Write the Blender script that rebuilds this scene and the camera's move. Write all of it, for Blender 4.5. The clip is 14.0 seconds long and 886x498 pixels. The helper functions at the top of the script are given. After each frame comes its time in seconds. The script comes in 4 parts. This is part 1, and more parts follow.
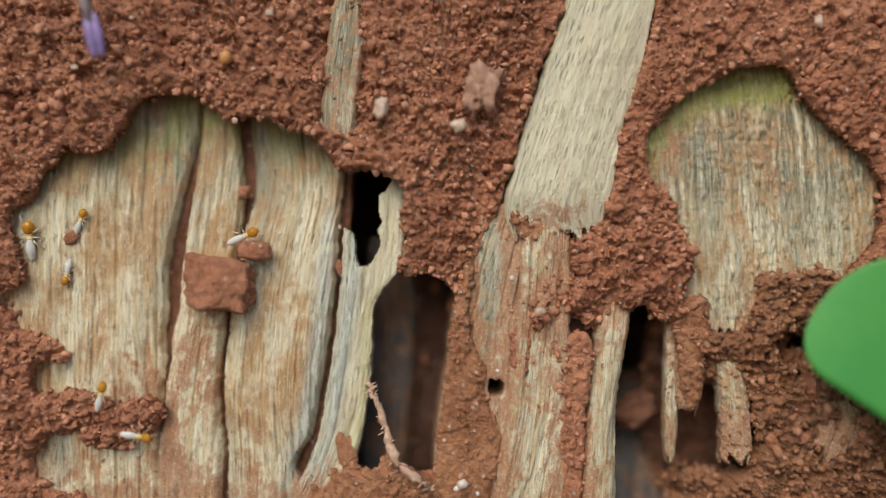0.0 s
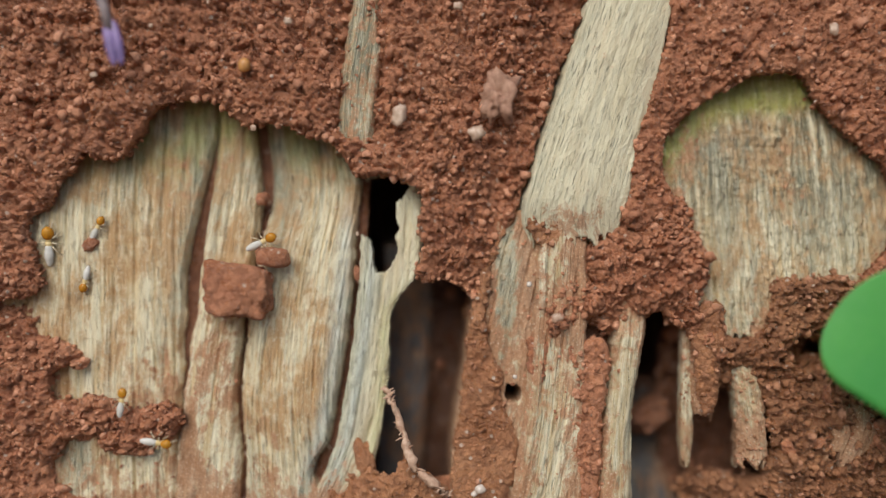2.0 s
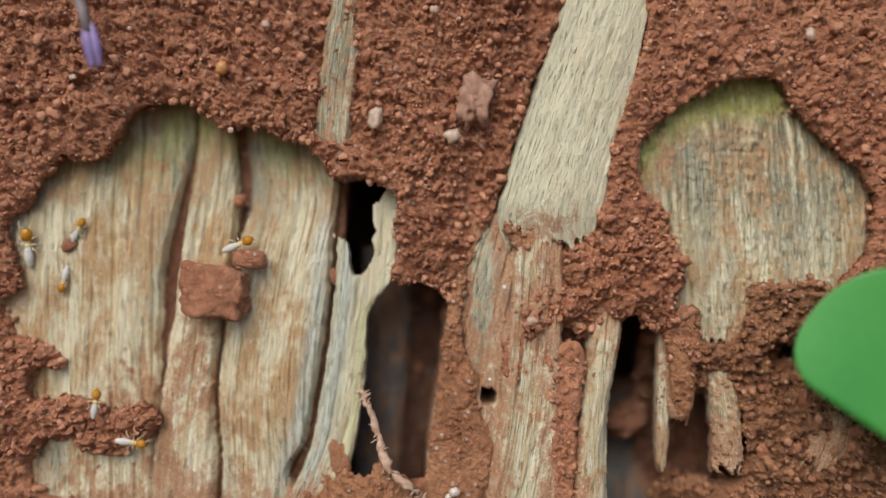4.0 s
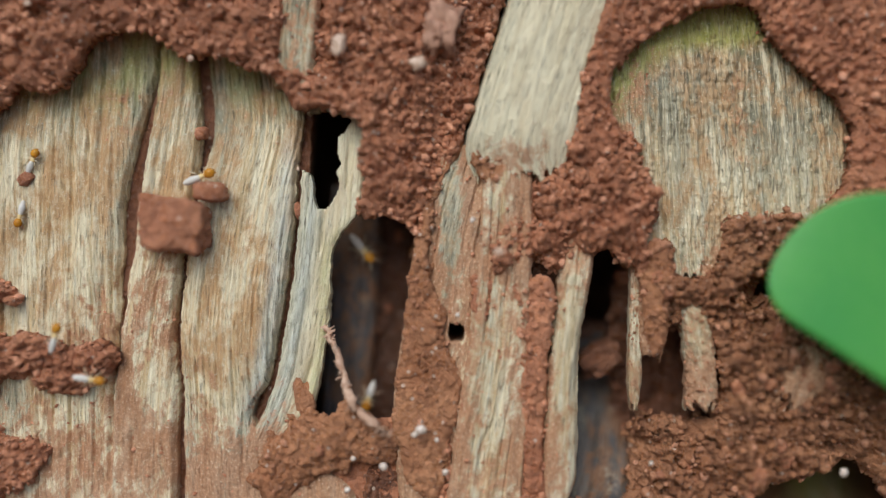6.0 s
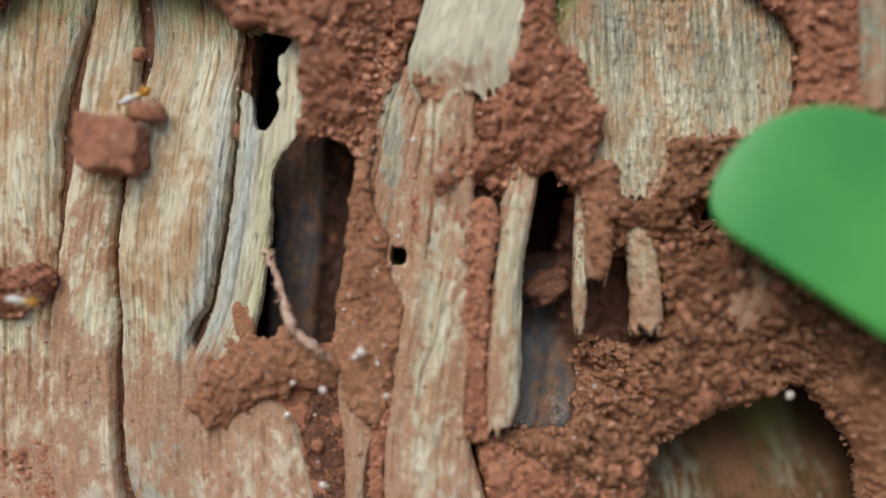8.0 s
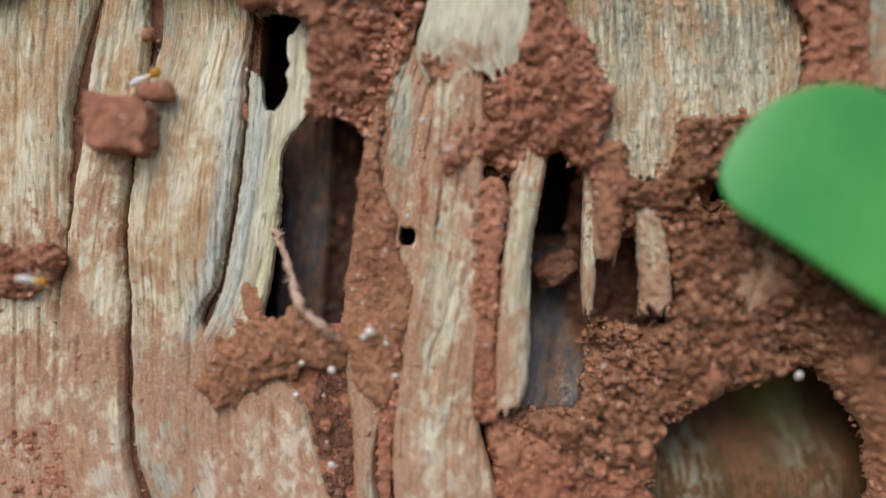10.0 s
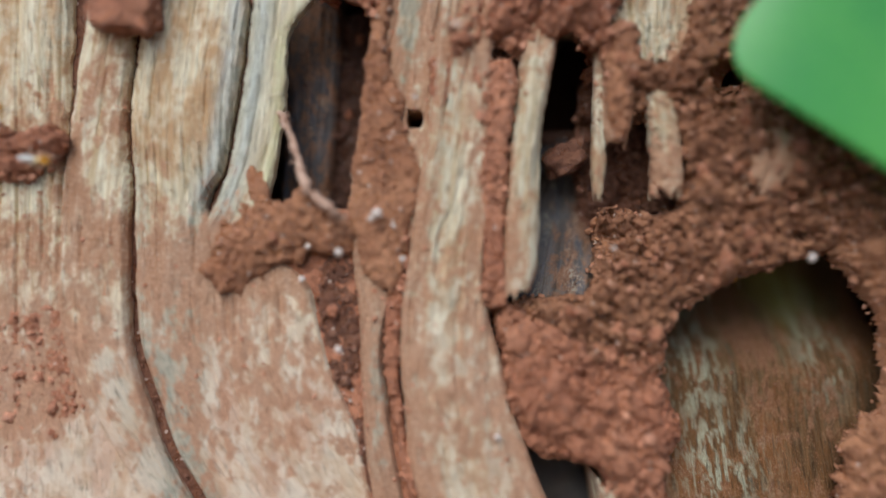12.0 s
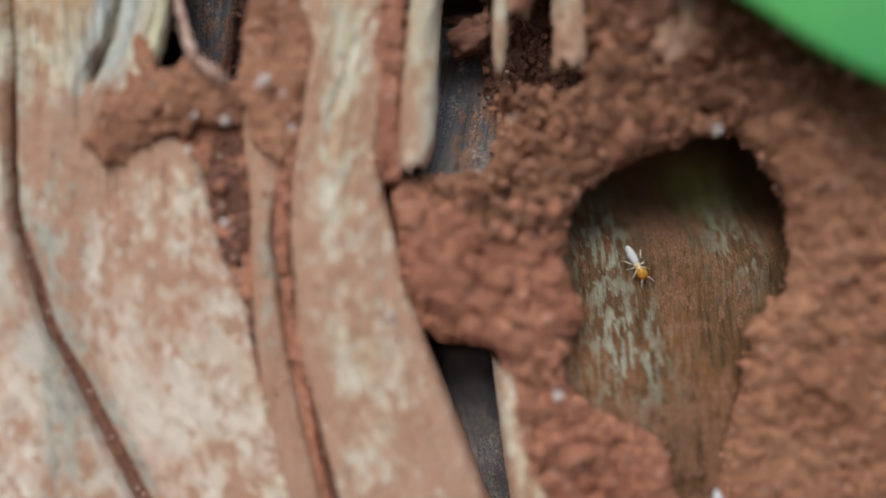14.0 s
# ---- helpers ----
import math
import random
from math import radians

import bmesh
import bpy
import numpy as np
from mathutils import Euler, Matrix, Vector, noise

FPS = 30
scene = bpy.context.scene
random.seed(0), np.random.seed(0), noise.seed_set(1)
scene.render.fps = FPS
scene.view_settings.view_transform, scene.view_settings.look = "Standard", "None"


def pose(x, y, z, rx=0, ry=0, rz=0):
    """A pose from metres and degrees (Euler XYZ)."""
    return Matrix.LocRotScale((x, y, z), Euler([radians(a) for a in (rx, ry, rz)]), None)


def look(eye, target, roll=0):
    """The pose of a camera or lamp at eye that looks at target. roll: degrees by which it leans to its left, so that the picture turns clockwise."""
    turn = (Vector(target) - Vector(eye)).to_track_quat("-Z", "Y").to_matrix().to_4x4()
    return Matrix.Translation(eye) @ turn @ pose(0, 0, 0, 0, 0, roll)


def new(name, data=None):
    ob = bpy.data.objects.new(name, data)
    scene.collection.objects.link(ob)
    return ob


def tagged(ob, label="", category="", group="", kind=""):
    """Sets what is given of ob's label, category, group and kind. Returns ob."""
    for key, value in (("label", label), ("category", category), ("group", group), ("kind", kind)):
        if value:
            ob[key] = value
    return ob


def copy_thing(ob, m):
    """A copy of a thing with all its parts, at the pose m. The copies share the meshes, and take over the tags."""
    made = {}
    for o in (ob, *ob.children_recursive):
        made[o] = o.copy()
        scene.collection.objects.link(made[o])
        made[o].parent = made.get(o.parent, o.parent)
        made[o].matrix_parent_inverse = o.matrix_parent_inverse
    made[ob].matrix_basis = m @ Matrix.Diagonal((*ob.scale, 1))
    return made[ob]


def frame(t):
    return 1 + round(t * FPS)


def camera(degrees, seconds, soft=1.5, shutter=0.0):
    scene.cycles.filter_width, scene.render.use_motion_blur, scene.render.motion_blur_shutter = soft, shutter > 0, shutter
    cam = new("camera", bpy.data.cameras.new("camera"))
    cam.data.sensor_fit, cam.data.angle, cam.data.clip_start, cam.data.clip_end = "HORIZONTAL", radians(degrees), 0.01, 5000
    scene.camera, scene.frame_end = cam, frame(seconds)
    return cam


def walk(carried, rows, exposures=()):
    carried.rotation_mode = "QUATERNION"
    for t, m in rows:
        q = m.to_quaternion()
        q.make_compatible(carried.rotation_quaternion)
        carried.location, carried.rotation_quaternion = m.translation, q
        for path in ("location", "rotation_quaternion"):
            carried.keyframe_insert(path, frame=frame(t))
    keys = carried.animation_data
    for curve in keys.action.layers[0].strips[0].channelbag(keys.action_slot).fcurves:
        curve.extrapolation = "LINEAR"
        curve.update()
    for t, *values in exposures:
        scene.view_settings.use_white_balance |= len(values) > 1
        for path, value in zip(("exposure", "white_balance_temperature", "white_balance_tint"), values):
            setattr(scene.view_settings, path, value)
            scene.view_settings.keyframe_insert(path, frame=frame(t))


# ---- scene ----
cam = camera(60.0, 14.0, soft=1.25)
cam.data.dof.use_dof = True
cam.data.dof.focus_distance = 0.0947
cam.data.dof.aperture_fstop = 2.4
EYE, DEEP, U = 0.30, 0.095, 0.00007   # eye height, distance to the wall, drawing unit of the wall sheet (0.07 mm)
ROWS = [
    (0.0, -0.00000, 0.00000, -0.00000, -0.00, 0.00, -0.00),
    (0.5, -0.00157, -0.00043, 0.00134, -0.00, 0.09, -0.13),
    (1.0, -0.00109, -0.00051, 0.00081, -0.02, -0.02, -0.15),
    (1.5, -0.00173, -0.00072, 0.00076, -0.01, 0.05, -0.16),
    (2.0, -0.00241, -0.00050, 0.00082, -0.01, 0.03, -0.16),
    (2.2, -0.00205, -0.00051, 0.00101, 0.02, 0.08, -0.13),
    (4.3, 0.00320, -0.00074, 0.00032, 0.44, -0.31, 0.37),
    (4.5, 0.00526, 0.00016, -0.00029, 0.48, -0.30, 0.40),
    (5.0, 0.00659, 0.00295, -0.00744, 0.29, -0.36, 0.25),
    (5.5, 0.00654, 0.00303, -0.00967, 0.11, -0.12, 0.23),
    (6.0, 0.00538, 0.00183, -0.00731, 0.16, -0.19, 0.27),
    (6.5, 0.00652, 0.00142, -0.00890, 0.14, -0.11, 0.26),
    (7.0, 0.00607, 0.00157, -0.01021, 0.21, -0.08, 0.24),
    (7.5, 0.00976, 0.00184, -0.01191, 0.16, -0.27, 0.17),
    (8.0, 0.01220, 0.00333, -0.01654, 0.06, -0.20, 0.13),
    (8.2, 0.01249, 0.00327, -0.01612, 0.03, -0.13, 0.15),
    (10.5, 0.01122, 0.00337, -0.02177, 0.00, -0.24, 0.28),
    (11.0, 0.01147, 0.00455, -0.02675, -0.01, -0.24, 0.26),
    (11.5, 0.01025, 0.00467, -0.02900, -0.00, -0.19, 0.28),
    (12.0, 0.01045, 0.00462, -0.03270, -0.00, -0.30, 0.26),
    (12.5, 0.01133, 0.00548, -0.03785, -0.05, -0.42, 0.31),
    (13.0, 0.01243, 0.00707, -0.04336, -0.10, -0.53, 0.23),
    (13.5, 0.01501, 0.00768, -0.04493, -0.28, -0.68, -0.09),
    (14.0, 0.02226, 0.00810, -0.04677, -0.22, -0.82, -0.09),
]
walk(cam, [(t, pose(0, 0, EYE) @ pose(x, y, z, 90 + pitch, roll, yaw)) for t, x, y, z, pitch, roll, yaw in ROWS],
     [(0.0, 0.44, 6460, 9), (2.0, 0.44, 6440, 9), (5.0, 0.45, 6220, 9), (7.5, 0.48, 6000, 9), (11.0, 0.51, 5850, 12), (13.0, 0.55, 5760, 12), (14.0, 0.58, 5680, 11)])

# ---- light: bright overcast day, the sky open above and in front of the stump ----
world = bpy.data.worlds.new("sky")
scene.world = world
world.use_nodes = True
sky = world.node_tree.nodes.new("ShaderNodeTexSky")
sky.sky_type, sky.sun_disc = "NISHITA", False
SUN_UP, SUN_AROUND = radians(42), radians(200)
sky.sun_elevation, sky.sun_rotation = SUN_UP, SUN_AROUND
world.node_tree.links.new(sky.outputs[0], world.node_tree.nodes["Background"].inputs[0])
world.node_tree.nodes["Background"].inputs[1].default_value = 0.084
lamp = bpy.data.lights.new("sun", "SUN")
lamp.energy, lamp.angle, lamp.color = 2.1, radians(46), (1.0, 0.95, 0.86)
sun = new("sun", lamp)
sun.matrix_world = look((math.sin(SUN_AROUND) * math.cos(SUN_UP), math.cos(SUN_AROUND) * math.cos(SUN_UP), math.sin(SUN_UP)), (0, 0, 0))


# ---- noise on arrays ----
def hashed(ix, iy, seed):
    n = (ix.astype(np.int64) * 374761393 + iy.astype(np.int64) * 668265263 + seed * 974634777) & 0xFFFFFFFF
    n = ((n ^ (n >> 13)) * 1274126177) & 0xFFFFFFFF
    return ((n ^ (n >> 16)) & 0xFFFFFF) / float(0xFFFFFF)


def smooth_noise(x, y, seed=0):
    """Value noise, -1 to 1."""
    ix, iy = np.floor(x), np.floor(y)
    fx, fy = x - ix, y - iy
    fx, fy = fx * fx * fx * (fx * (fx * 6 - 15) + 10), fy * fy * fy * (fy * (fy * 6 - 15) + 10)
    a, b = hashed(ix, iy, seed), hashed(ix + 1, iy, seed)
    c, d = hashed(ix, iy + 1, seed), hashed(ix + 1, iy + 1, seed)
    return 2 * ((a * (1 - fx) + b * fx) * (1 - fy) + (c * (1 - fx) + d * fx) * fy) - 1


def fractal(x, y, seed=0, octaves=4):
    total, amp = 0.0, 1.0
    for k in range(octaves):
        total = total + amp * smooth_noise(x * 2 ** k + 17.3 * k, y * 2 ** k + 5.1 * k, seed + k)
        amp *= 0.5
    return total / 1.9


def pebbled(x, y, seed=0):
    """Rounded lumps, one to a cell: height 0 to 1."""
    ix, iy = np.floor(x), np.floor(y)
    best = np.zeros_like(x)
    for dx in (-1, 0, 1):
        for dy in (-1, 0, 1):
            cx, cy = ix + dx, iy + dy
            px, py = cx + 0.15 + 0.7 * hashed(cx, cy, seed), cy + 0.15 + 0.7 * hashed(cx, cy, seed + 7)
            r = 0.42 + 0.4 * hashed(cx, cy, seed + 13)
            best = np.maximum(best, r * np.sqrt(np.maximum(0, 1 - ((x - px) ** 2 + (y - py) ** 2) / r ** 2)))
    return best


def chunked(x, y, seed=0):
    """Broken angular lumps, one to a cell, each with its own tilt and height: about 0 to 1, crevices between."""
    ix, iy = np.floor(x), np.floor(y)
    first, second = np.full(x.shape, 9.0), np.full(x.shape, 9.0)
    top = np.zeros_like(x)
    for dx in (-1, 0, 1):
        for dy in (-1, 0, 1):
            cx, cy = ix + dx, iy + dy
            ox, oy = x - cx - 0.1 - 0.8 * hashed(cx, cy, seed), y - cy - 0.1 - 0.8 * hashed(cx, cy, seed + 7)
            dist = np.hypot(ox, oy) * (0.8 + 0.4 * hashed(cx, cy, seed + 3))
            face = 0.25 + 0.55 * hashed(cx, cy, seed + 13) + 1.1 * (hashed(cx, cy, seed + 17) - 0.5) * ox + 1.1 * (hashed(cx, cy, seed + 19) - 0.5) * oy
            nearer = dist < first
            second = np.where(nearer, first, np.minimum(second, dist))
            top = np.where(nearer, face, top)
            first = np.minimum(first, dist)
    return top * step(0.0, 0.3, second - first)


def step(a, b, x):
    k = np.clip((x - a) / (b - a), 0, 1)
    return k * k * (3 - 2 * k)


def rounded(points, per=6):
    """A smooth closed line through the points."""
    p = np.array(points, float)
    a, b, c, d = np.roll(p, 1, 0), p, np.roll(p, -1, 0), np.roll(p, -2, 0)
    rows = []
    for k in range(per):
        t = k / per
        rows.append(0.5 * (2 * b + (c - a) * t + (2 * a - 5 * b + 4 * c - d) * t * t + (3 * b - a - 3 * c + d) * t ** 3))
    return np.stack(rows, 1).reshape(-1, 2)


def inside(points, s, d):
    """Signed distance to a closed outline: positive within."""
    line = rounded(points)
    s0, d0 = s.ravel(), d.ravel()
    near, within = np.full(s0.shape, 1e9), np.zeros(s0.shape, bool)
    for (x1, y1), (x2, y2) in zip(line, np.roll(line, -1, 0)):
        ex, ey = x2 - x1, y2 - y1
        t = np.clip(((s0 - x1) * ex + (d0 - y1) * ey) / (ex * ex + ey * ey + 1e-9), 0, 1)
        near = np.minimum(near, (s0 - x1 - t * ex) ** 2 + (d0 - y1 - t * ey) ** 2)
        if y1 != y2:
            within ^= ((y1 > d0) != (y2 > d0)) & (s0 < ex * (d0 - y1) / (y2 - y1) + x1)
    return (np.sqrt(near) * np.where(within, 1, -1)).reshape(s.shape)


def curve(points, d):
    """s along d through (d, s) points, smoothly."""
    p = np.array(points, float)
    x, y = p[:, 0], p[:, 1]
    m = np.gradient(y, x)
    k = np.clip(np.searchsorted(x, d) - 1, 0, len(x) - 2)
    w = x[k + 1] - x[k]
    t = np.clip((d - x[k]) / w, 0, 1)
    return ((2 * t ** 3 - 3 * t * t + 1) * y[k] + (t ** 3 - 2 * t * t + t) * w * m[k]
            + (3 * t * t - 2 * t ** 3) * y[k + 1] + (t ** 3 - t * t) * w * m[k + 1])


def place(s, d, h=0.0):
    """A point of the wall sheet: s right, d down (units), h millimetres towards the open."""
    return Vector(((s - 784) * U, DEEP - h * 0.001, EYE + (441 - d) * U))


# ---- materials ----
class Nodes:
    def __init__(self, name, rough=0.8):
        self.mat = bpy.data.materials.new(name)
        self.mat.use_nodes = True
        self.tree = self.mat.node_tree
        self.bsdf = self.tree.nodes["Principled BSDF"]
        self.bsdf.inputs["Roughness"].default_value = rough

    def add(self, kind, ins=None):
        node = self.tree.nodes.new(kind)
        for key, value in (ins or {}).items():
            self.put(node.inputs[key], value)
        return node

    def put(self, socket, value):
        if isinstance(value, bpy.types.NodeSocket):
            self.tree.links.new(value, socket)
        else:
            socket.default_value = value

    def at(self, scale, uv=False):
        """Coordinates in millimetres, stretched."""
        if uv:
            src = self.add("ShaderNodeUVMap").outputs[0]
        else:
            src = self.add("ShaderNodeNewGeometry").outputs["Position"]
        return self.add("ShaderNodeMapping", {"Vector": src, "Scale": scale}).outputs[0]

    def noise(self, vec, scale=1.0, detail=4.0, rough=0.6, distort=0.0):
        return self.add("ShaderNodeTexNoise", {"Vector": vec, "Scale": scale, "Detail": detail, "Roughness": rough, "Distortion": distort}).outputs["Fac"]

    def ramp(self, fac, *stops):
        node = self.add("ShaderNodeValToRGB", {"Fac": fac})
        els = node.color_ramp.elements
        while len(els) < len(stops):
            els.new(0.5)
        for el, (pos, col) in zip(els, stops):
            el.position = pos
            el.color = (*col, 1) if len(col) == 3 else (col[0], col[0], col[0], 1)
        return node.outputs[0]

    def mix(self, fac, a, b, blend="MIX"):
        node = self.add("ShaderNodeMix")
        node.data_type, node.blend_type = "RGBA", blend
        self.put(node.inputs[0], fac)
        for key, v in ((6, a), (7, b)):
            self.put(node.inputs[key], v if isinstance(v, bpy.types.NodeSocket) else (*v, 1))
        return node.outputs[2]

    def math(self, op, a, b=0.0, clamp=False):
        node = self.add("ShaderNodeMath")
        node.operation, node.use_clamp = op, clamp
        self.put(node.inputs[0], a)
        self.put(node.inputs[1], b)
        return node.outputs[0]

    def attr(self, name):
        node = self.add("ShaderNodeAttribute")
        node.attribute_name = name
        return node.outputs["Fac"]

    def bump(self, height, strength, distance):
        node = self.add("ShaderNodeBump", {"Height": height, "Strength": strength, "Distance": distance})
        self.put(self.bsdf.inputs["Normal"], node.outputs[0])

    def set(self, **ins):
        for key, value in ins.items():
            self.put(self.bsdf.inputs[key.replace("_", " ")], value)
        return self.mat


def soil_material(name, tone=1.0, warm=0.0, island=False):
    """Red lateritic clay in crumbs; its pale specks are mineral grains and painted wet glints."""
    n = Nodes(name)
    big = n.noise(n.at((140, 140, 140)), 1.0, 3)
    fine = n.noise(n.at((1900, 1900, 1900)), 1.0, 4, 0.7)
    cells = n.add("ShaderNodeTexVoronoi", {"Vector": n.at((1300, 1300, 1300)), "Scale": 1.0, "Randomness": 1.0})
    cell = n.add("ShaderNodeSeparateColor", {"Color": cells.outputs["Color"]})
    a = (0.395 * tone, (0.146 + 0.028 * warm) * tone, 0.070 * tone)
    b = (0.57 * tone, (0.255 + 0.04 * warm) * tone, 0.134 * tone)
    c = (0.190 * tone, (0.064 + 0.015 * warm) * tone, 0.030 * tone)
    col = n.mix(n.ramp(big, (0.35, (0,)), (0.68, (1,))), a, b)
    col = n.mix(n.math("MULTIPLY", cell.outputs["Red"], 0.7), col, c)
    col = n.mix(n.ramp(fine, (0.42, (0,)), (0.75, (0.6,))), col, b)
    if island:
        isle = n.add("ShaderNodeNewGeometry").outputs["Random Per Island"]
        col = n.mix(n.ramp(isle, (0.0, (0.0,)), (0.5, (0.12,)), (1.0, (0.95,))), col, (0.68 * tone, 0.335 * tone, 0.20 * tone))
    speck = n.add("ShaderNodeTexVoronoi", {"Vector": n.at((620, 620, 620)), "Scale": 1.0, "Randomness": 1.0})
    tint = n.add("ShaderNodeSeparateColor", {"Color": speck.outputs["Color"]})
    mask = n.math("MULTIPLY", n.math("LESS_THAN", speck.outputs["Distance"], 0.15), n.math("GREATER_THAN", tint.outputs["Green"], 0.52))
    col = n.mix(n.math("MULTIPLY", mask, 0.8), col, (0.62, 0.48, 0.38))
    rough = n.math("SUBTRACT", n.ramp(n.noise(n.at((520, 520, 520)), 1.0, 3), (0.4, (0.7,)), (0.58, (0.22,))), n.math("MULTIPLY", mask, 0.15))
    n.bump(n.math("ADD", fine, n.math("MULTIPLY", n.noise(n.at((4600, 4600, 4600)), 1.0, 4), 0.6)), 1.0, 0.0005)
    return n.set(Base_Color=col, Roughness=rough)


def wood_material(name, pale=(0.90, 0.81, 0.57), mid=(0.70, 0.53, 0.29), grey=(0.27, 0.275, 0.20), dirt_gain=1.0, pores=0.7, bright=(0.90, 0.87, 0.72),
                  stain_colour=(0.51, 0.285, 0.115), weathered=1.0, stains=1.0, clay_tone=1.0, fleck=0.0, grain=1.0, shine=0.5, dot_gain=0.8, fleck_gain=1.0):
    """Old termite-eaten wood: pale fibres, grey weathering, brown stains, clay rubbed in."""
    n = Nodes(name, 0.75)
    streak = n.noise(n.at((1.3, 0.05, 1), True), 1.0, 6, 0.65, 0.1)
    fine = n.noise(n.at((6.0, 0.42, 1), True), 1.0, 5, 0.7)
    blotch = n.noise(n.at((0.20, 0.09, 1), True), 1.0, 5, 0.6, 0.6)
    mott = n.noise(n.at((0.8, 0.5, 1), True), 1.0, 6, 0.68, 0.4)
    speck = n.noise(n.at((3.2, 2.4, 1), True), 1.0, 4, 0.7)
    col = n.mix(n.ramp(streak, (0.38, (1,)), (0.56, (0,))), pale, mid)
    band = n.ramp(n.noise(n.at((1.2, 0.05, 1), True), 1.0, 6, 0.75, 0.05), (0.45, (1.0,)), (0.58, (0,)))
    rough_grain = n.math("MULTIPLY", n.math("SUBTRACT", 1.0, n.math("MULTIPLY", n.attr("bleach"), 0.93)), grain)
    col = n.mix(n.attr("bleach"), col, (0.77, 0.63, 0.46))
    wide = n.ramp(n.noise(n.at((210, 210, 150)), 1.0, 4, 0.6, 0.5), (0.47, (0,)), (0.60, (0.75,)))
    col = n.mix(n.math("MULTIPLY", wide, n.attr("bleach")), col, (0.60, 0.365, 0.235))
    col = n.mix(n.math("MULTIPLY", n.ramp(fine, (0.34, (0.5,)), (0.46, (0,))), rough_grain), col, mid)
    # dark streaks: grime in the grain, and shade below the crust put into colour
    col = n.mix(n.math("MULTIPLY", band, n.attr("shade")), col, (0.15, 0.125, 0.065))
    stain = n.math("ADD", n.math("MULTIPLY", blotch, 0.65), n.math("MULTIPLY", mott, 0.35))
    col = n.mix(n.math("MULTIPLY", n.ramp(stain, (0.46, (0,)), (0.56, (0.85 * stains,))), n.math("SUBTRACT", 1.0, n.math("MULTIPLY", n.attr("bleach"), 0.6))), col, stain_colour)
    calm = n.math("SUBTRACT", 1.0, n.math("MULTIPLY", n.attr("bleach"), 0.85))
    weather = n.math("ADD", n.attr("grey"), n.math("MULTIPLY", calm, n.ramp(n.noise(n.at((0.5, 0.04, 1), True), 1.0, 4), (0.50, (0,)), (0.72, (0.55 * weathered,)))), True)
    col = n.mix(n.math("MULTIPLY", weather, n.ramp(n.math("ADD", n.math("MULTIPLY", fine, 0.5), n.math("MULTIPLY", mott, 0.5)), (0.38, (1.0,)), (0.60, (0.25,)))), col, grey)
    col = n.mix(n.math("MULTIPLY", n.attr("frost"), n.ramp(n.math("ADD", n.math("MULTIPLY", fine, 0.5), n.math("MULTIPLY", mott, 0.5)), (0.38, (0.1,)), (0.56, (0.75,)))), col, (0.62, 0.67, 0.60))
    # green coat: real growth, plus greenish light and shade put into the colour
    col = n.mix(n.math("MULTIPLY", n.attr("moss_and_light"), n.ramp(mott, (0.35, (1.0,)), (0.7, (0.45,)))), col, (0.44, 0.43, 0.11))
    col = n.mix(n.math("MULTIPLY", n.ramp(fine, (0.55, (0,)), (0.74, (0.5,))), rough_grain), col, bright)
    dashes = n.ramp(n.noise(n.at((4.6, 0.45, 1), True), 1.0, 4, 0.65, 0.1), (0.36, (1,)), (0.44, (0,)))
    where = n.ramp(n.noise(n.at((0.30, 0.16, 1), True), 1.0, 3), (0.42, (0.0,)), (0.64, (0.85,)))
    where = n.math("ADD", where, n.math("MULTIPLY", n.attr("grey"), 0.7), True)
    col = n.mix(n.math("MULTIPLY", n.math("MULTIPLY", dashes, where), pores), col, (0.10, 0.08, 0.05))
    wide_spots = n.noise(n.at((480, 480, 330)), 1.0, 4, 0.62, 0.4)
    clay = n.math("ADD", n.math("MULTIPLY", n.attr("dirt"), dirt_gain), n.math("MULTIPLY", n.math("SUBTRACT", mott, 0.5), n.math("SUBTRACT", 2.3, n.math("MULTIPLY", n.attr("bleach"), 1.5))))
    clay = n.math("ADD", clay, n.math("MULTIPLY", n.math("SUBTRACT", wide_spots, 0.5), n.math("MULTIPLY", n.attr("bleach"), 3.2)))
    clay = n.math("ADD", clay, n.math("MULTIPLY", n.math("SUBTRACT", blotch, 0.5), 1.2))
    clay = n.math("ADD", clay, n.math("MULTIPLY", n.math("SUBTRACT", speck, 0.5), 0.9))
    clay = n.ramp(clay, (0.26, (0,)), (0.60, (0.82,)))
    col = n.mix(clay, col, n.mix(n.ramp(speck, (0.35, (0,)), (0.65, (1,))), tuple(clay_tone * c for c in (0.35, 0.155, 0.078)), tuple(clay_tone * c for c in (0.57, 0.305, 0.165))))
    if fleck:
        spots = n.ramp(n.math("ADD", n.math("MULTIPLY", speck, 0.6), n.math("MULTIPLY", mott, 0.4)), (0.50, (0,)), (0.60, (fleck,)))
        col = n.mix(n.math("MULTIPLY", spots, n.attr("grey"), True), col, (0.40, 0.40, 0.31))
    grit = n.noise(n.at((6.5, 4.5, 1), True), 1.0, 3, 0.6)
    pits = n.math("MULTIPLY", n.ramp(n.math("ADD", n.math("MULTIPLY", grit, 0.6), n.math("MULTIPLY", fine, 0.4)), (0.35, (0.6,)), (0.43, (0,))), rough_grain)
    col = n.mix(n.math("MULTIPLY", pits, dot_gain), col, (0.22, 0.165, 0.09))
    # near-white flecks put the sparkle of the gritty wood into the colour
    flecks = n.math("MULTIPLY", n.ramp(n.math("ADD", n.math("MULTIPLY", grit, 0.5), n.math("MULTIPLY", speck, 0.5)), (0.56, (0,)), (0.64, (0.7,))), rough_grain)
    col = n.mix(n.math("MULTIPLY", flecks, fleck_gain), col, bright)
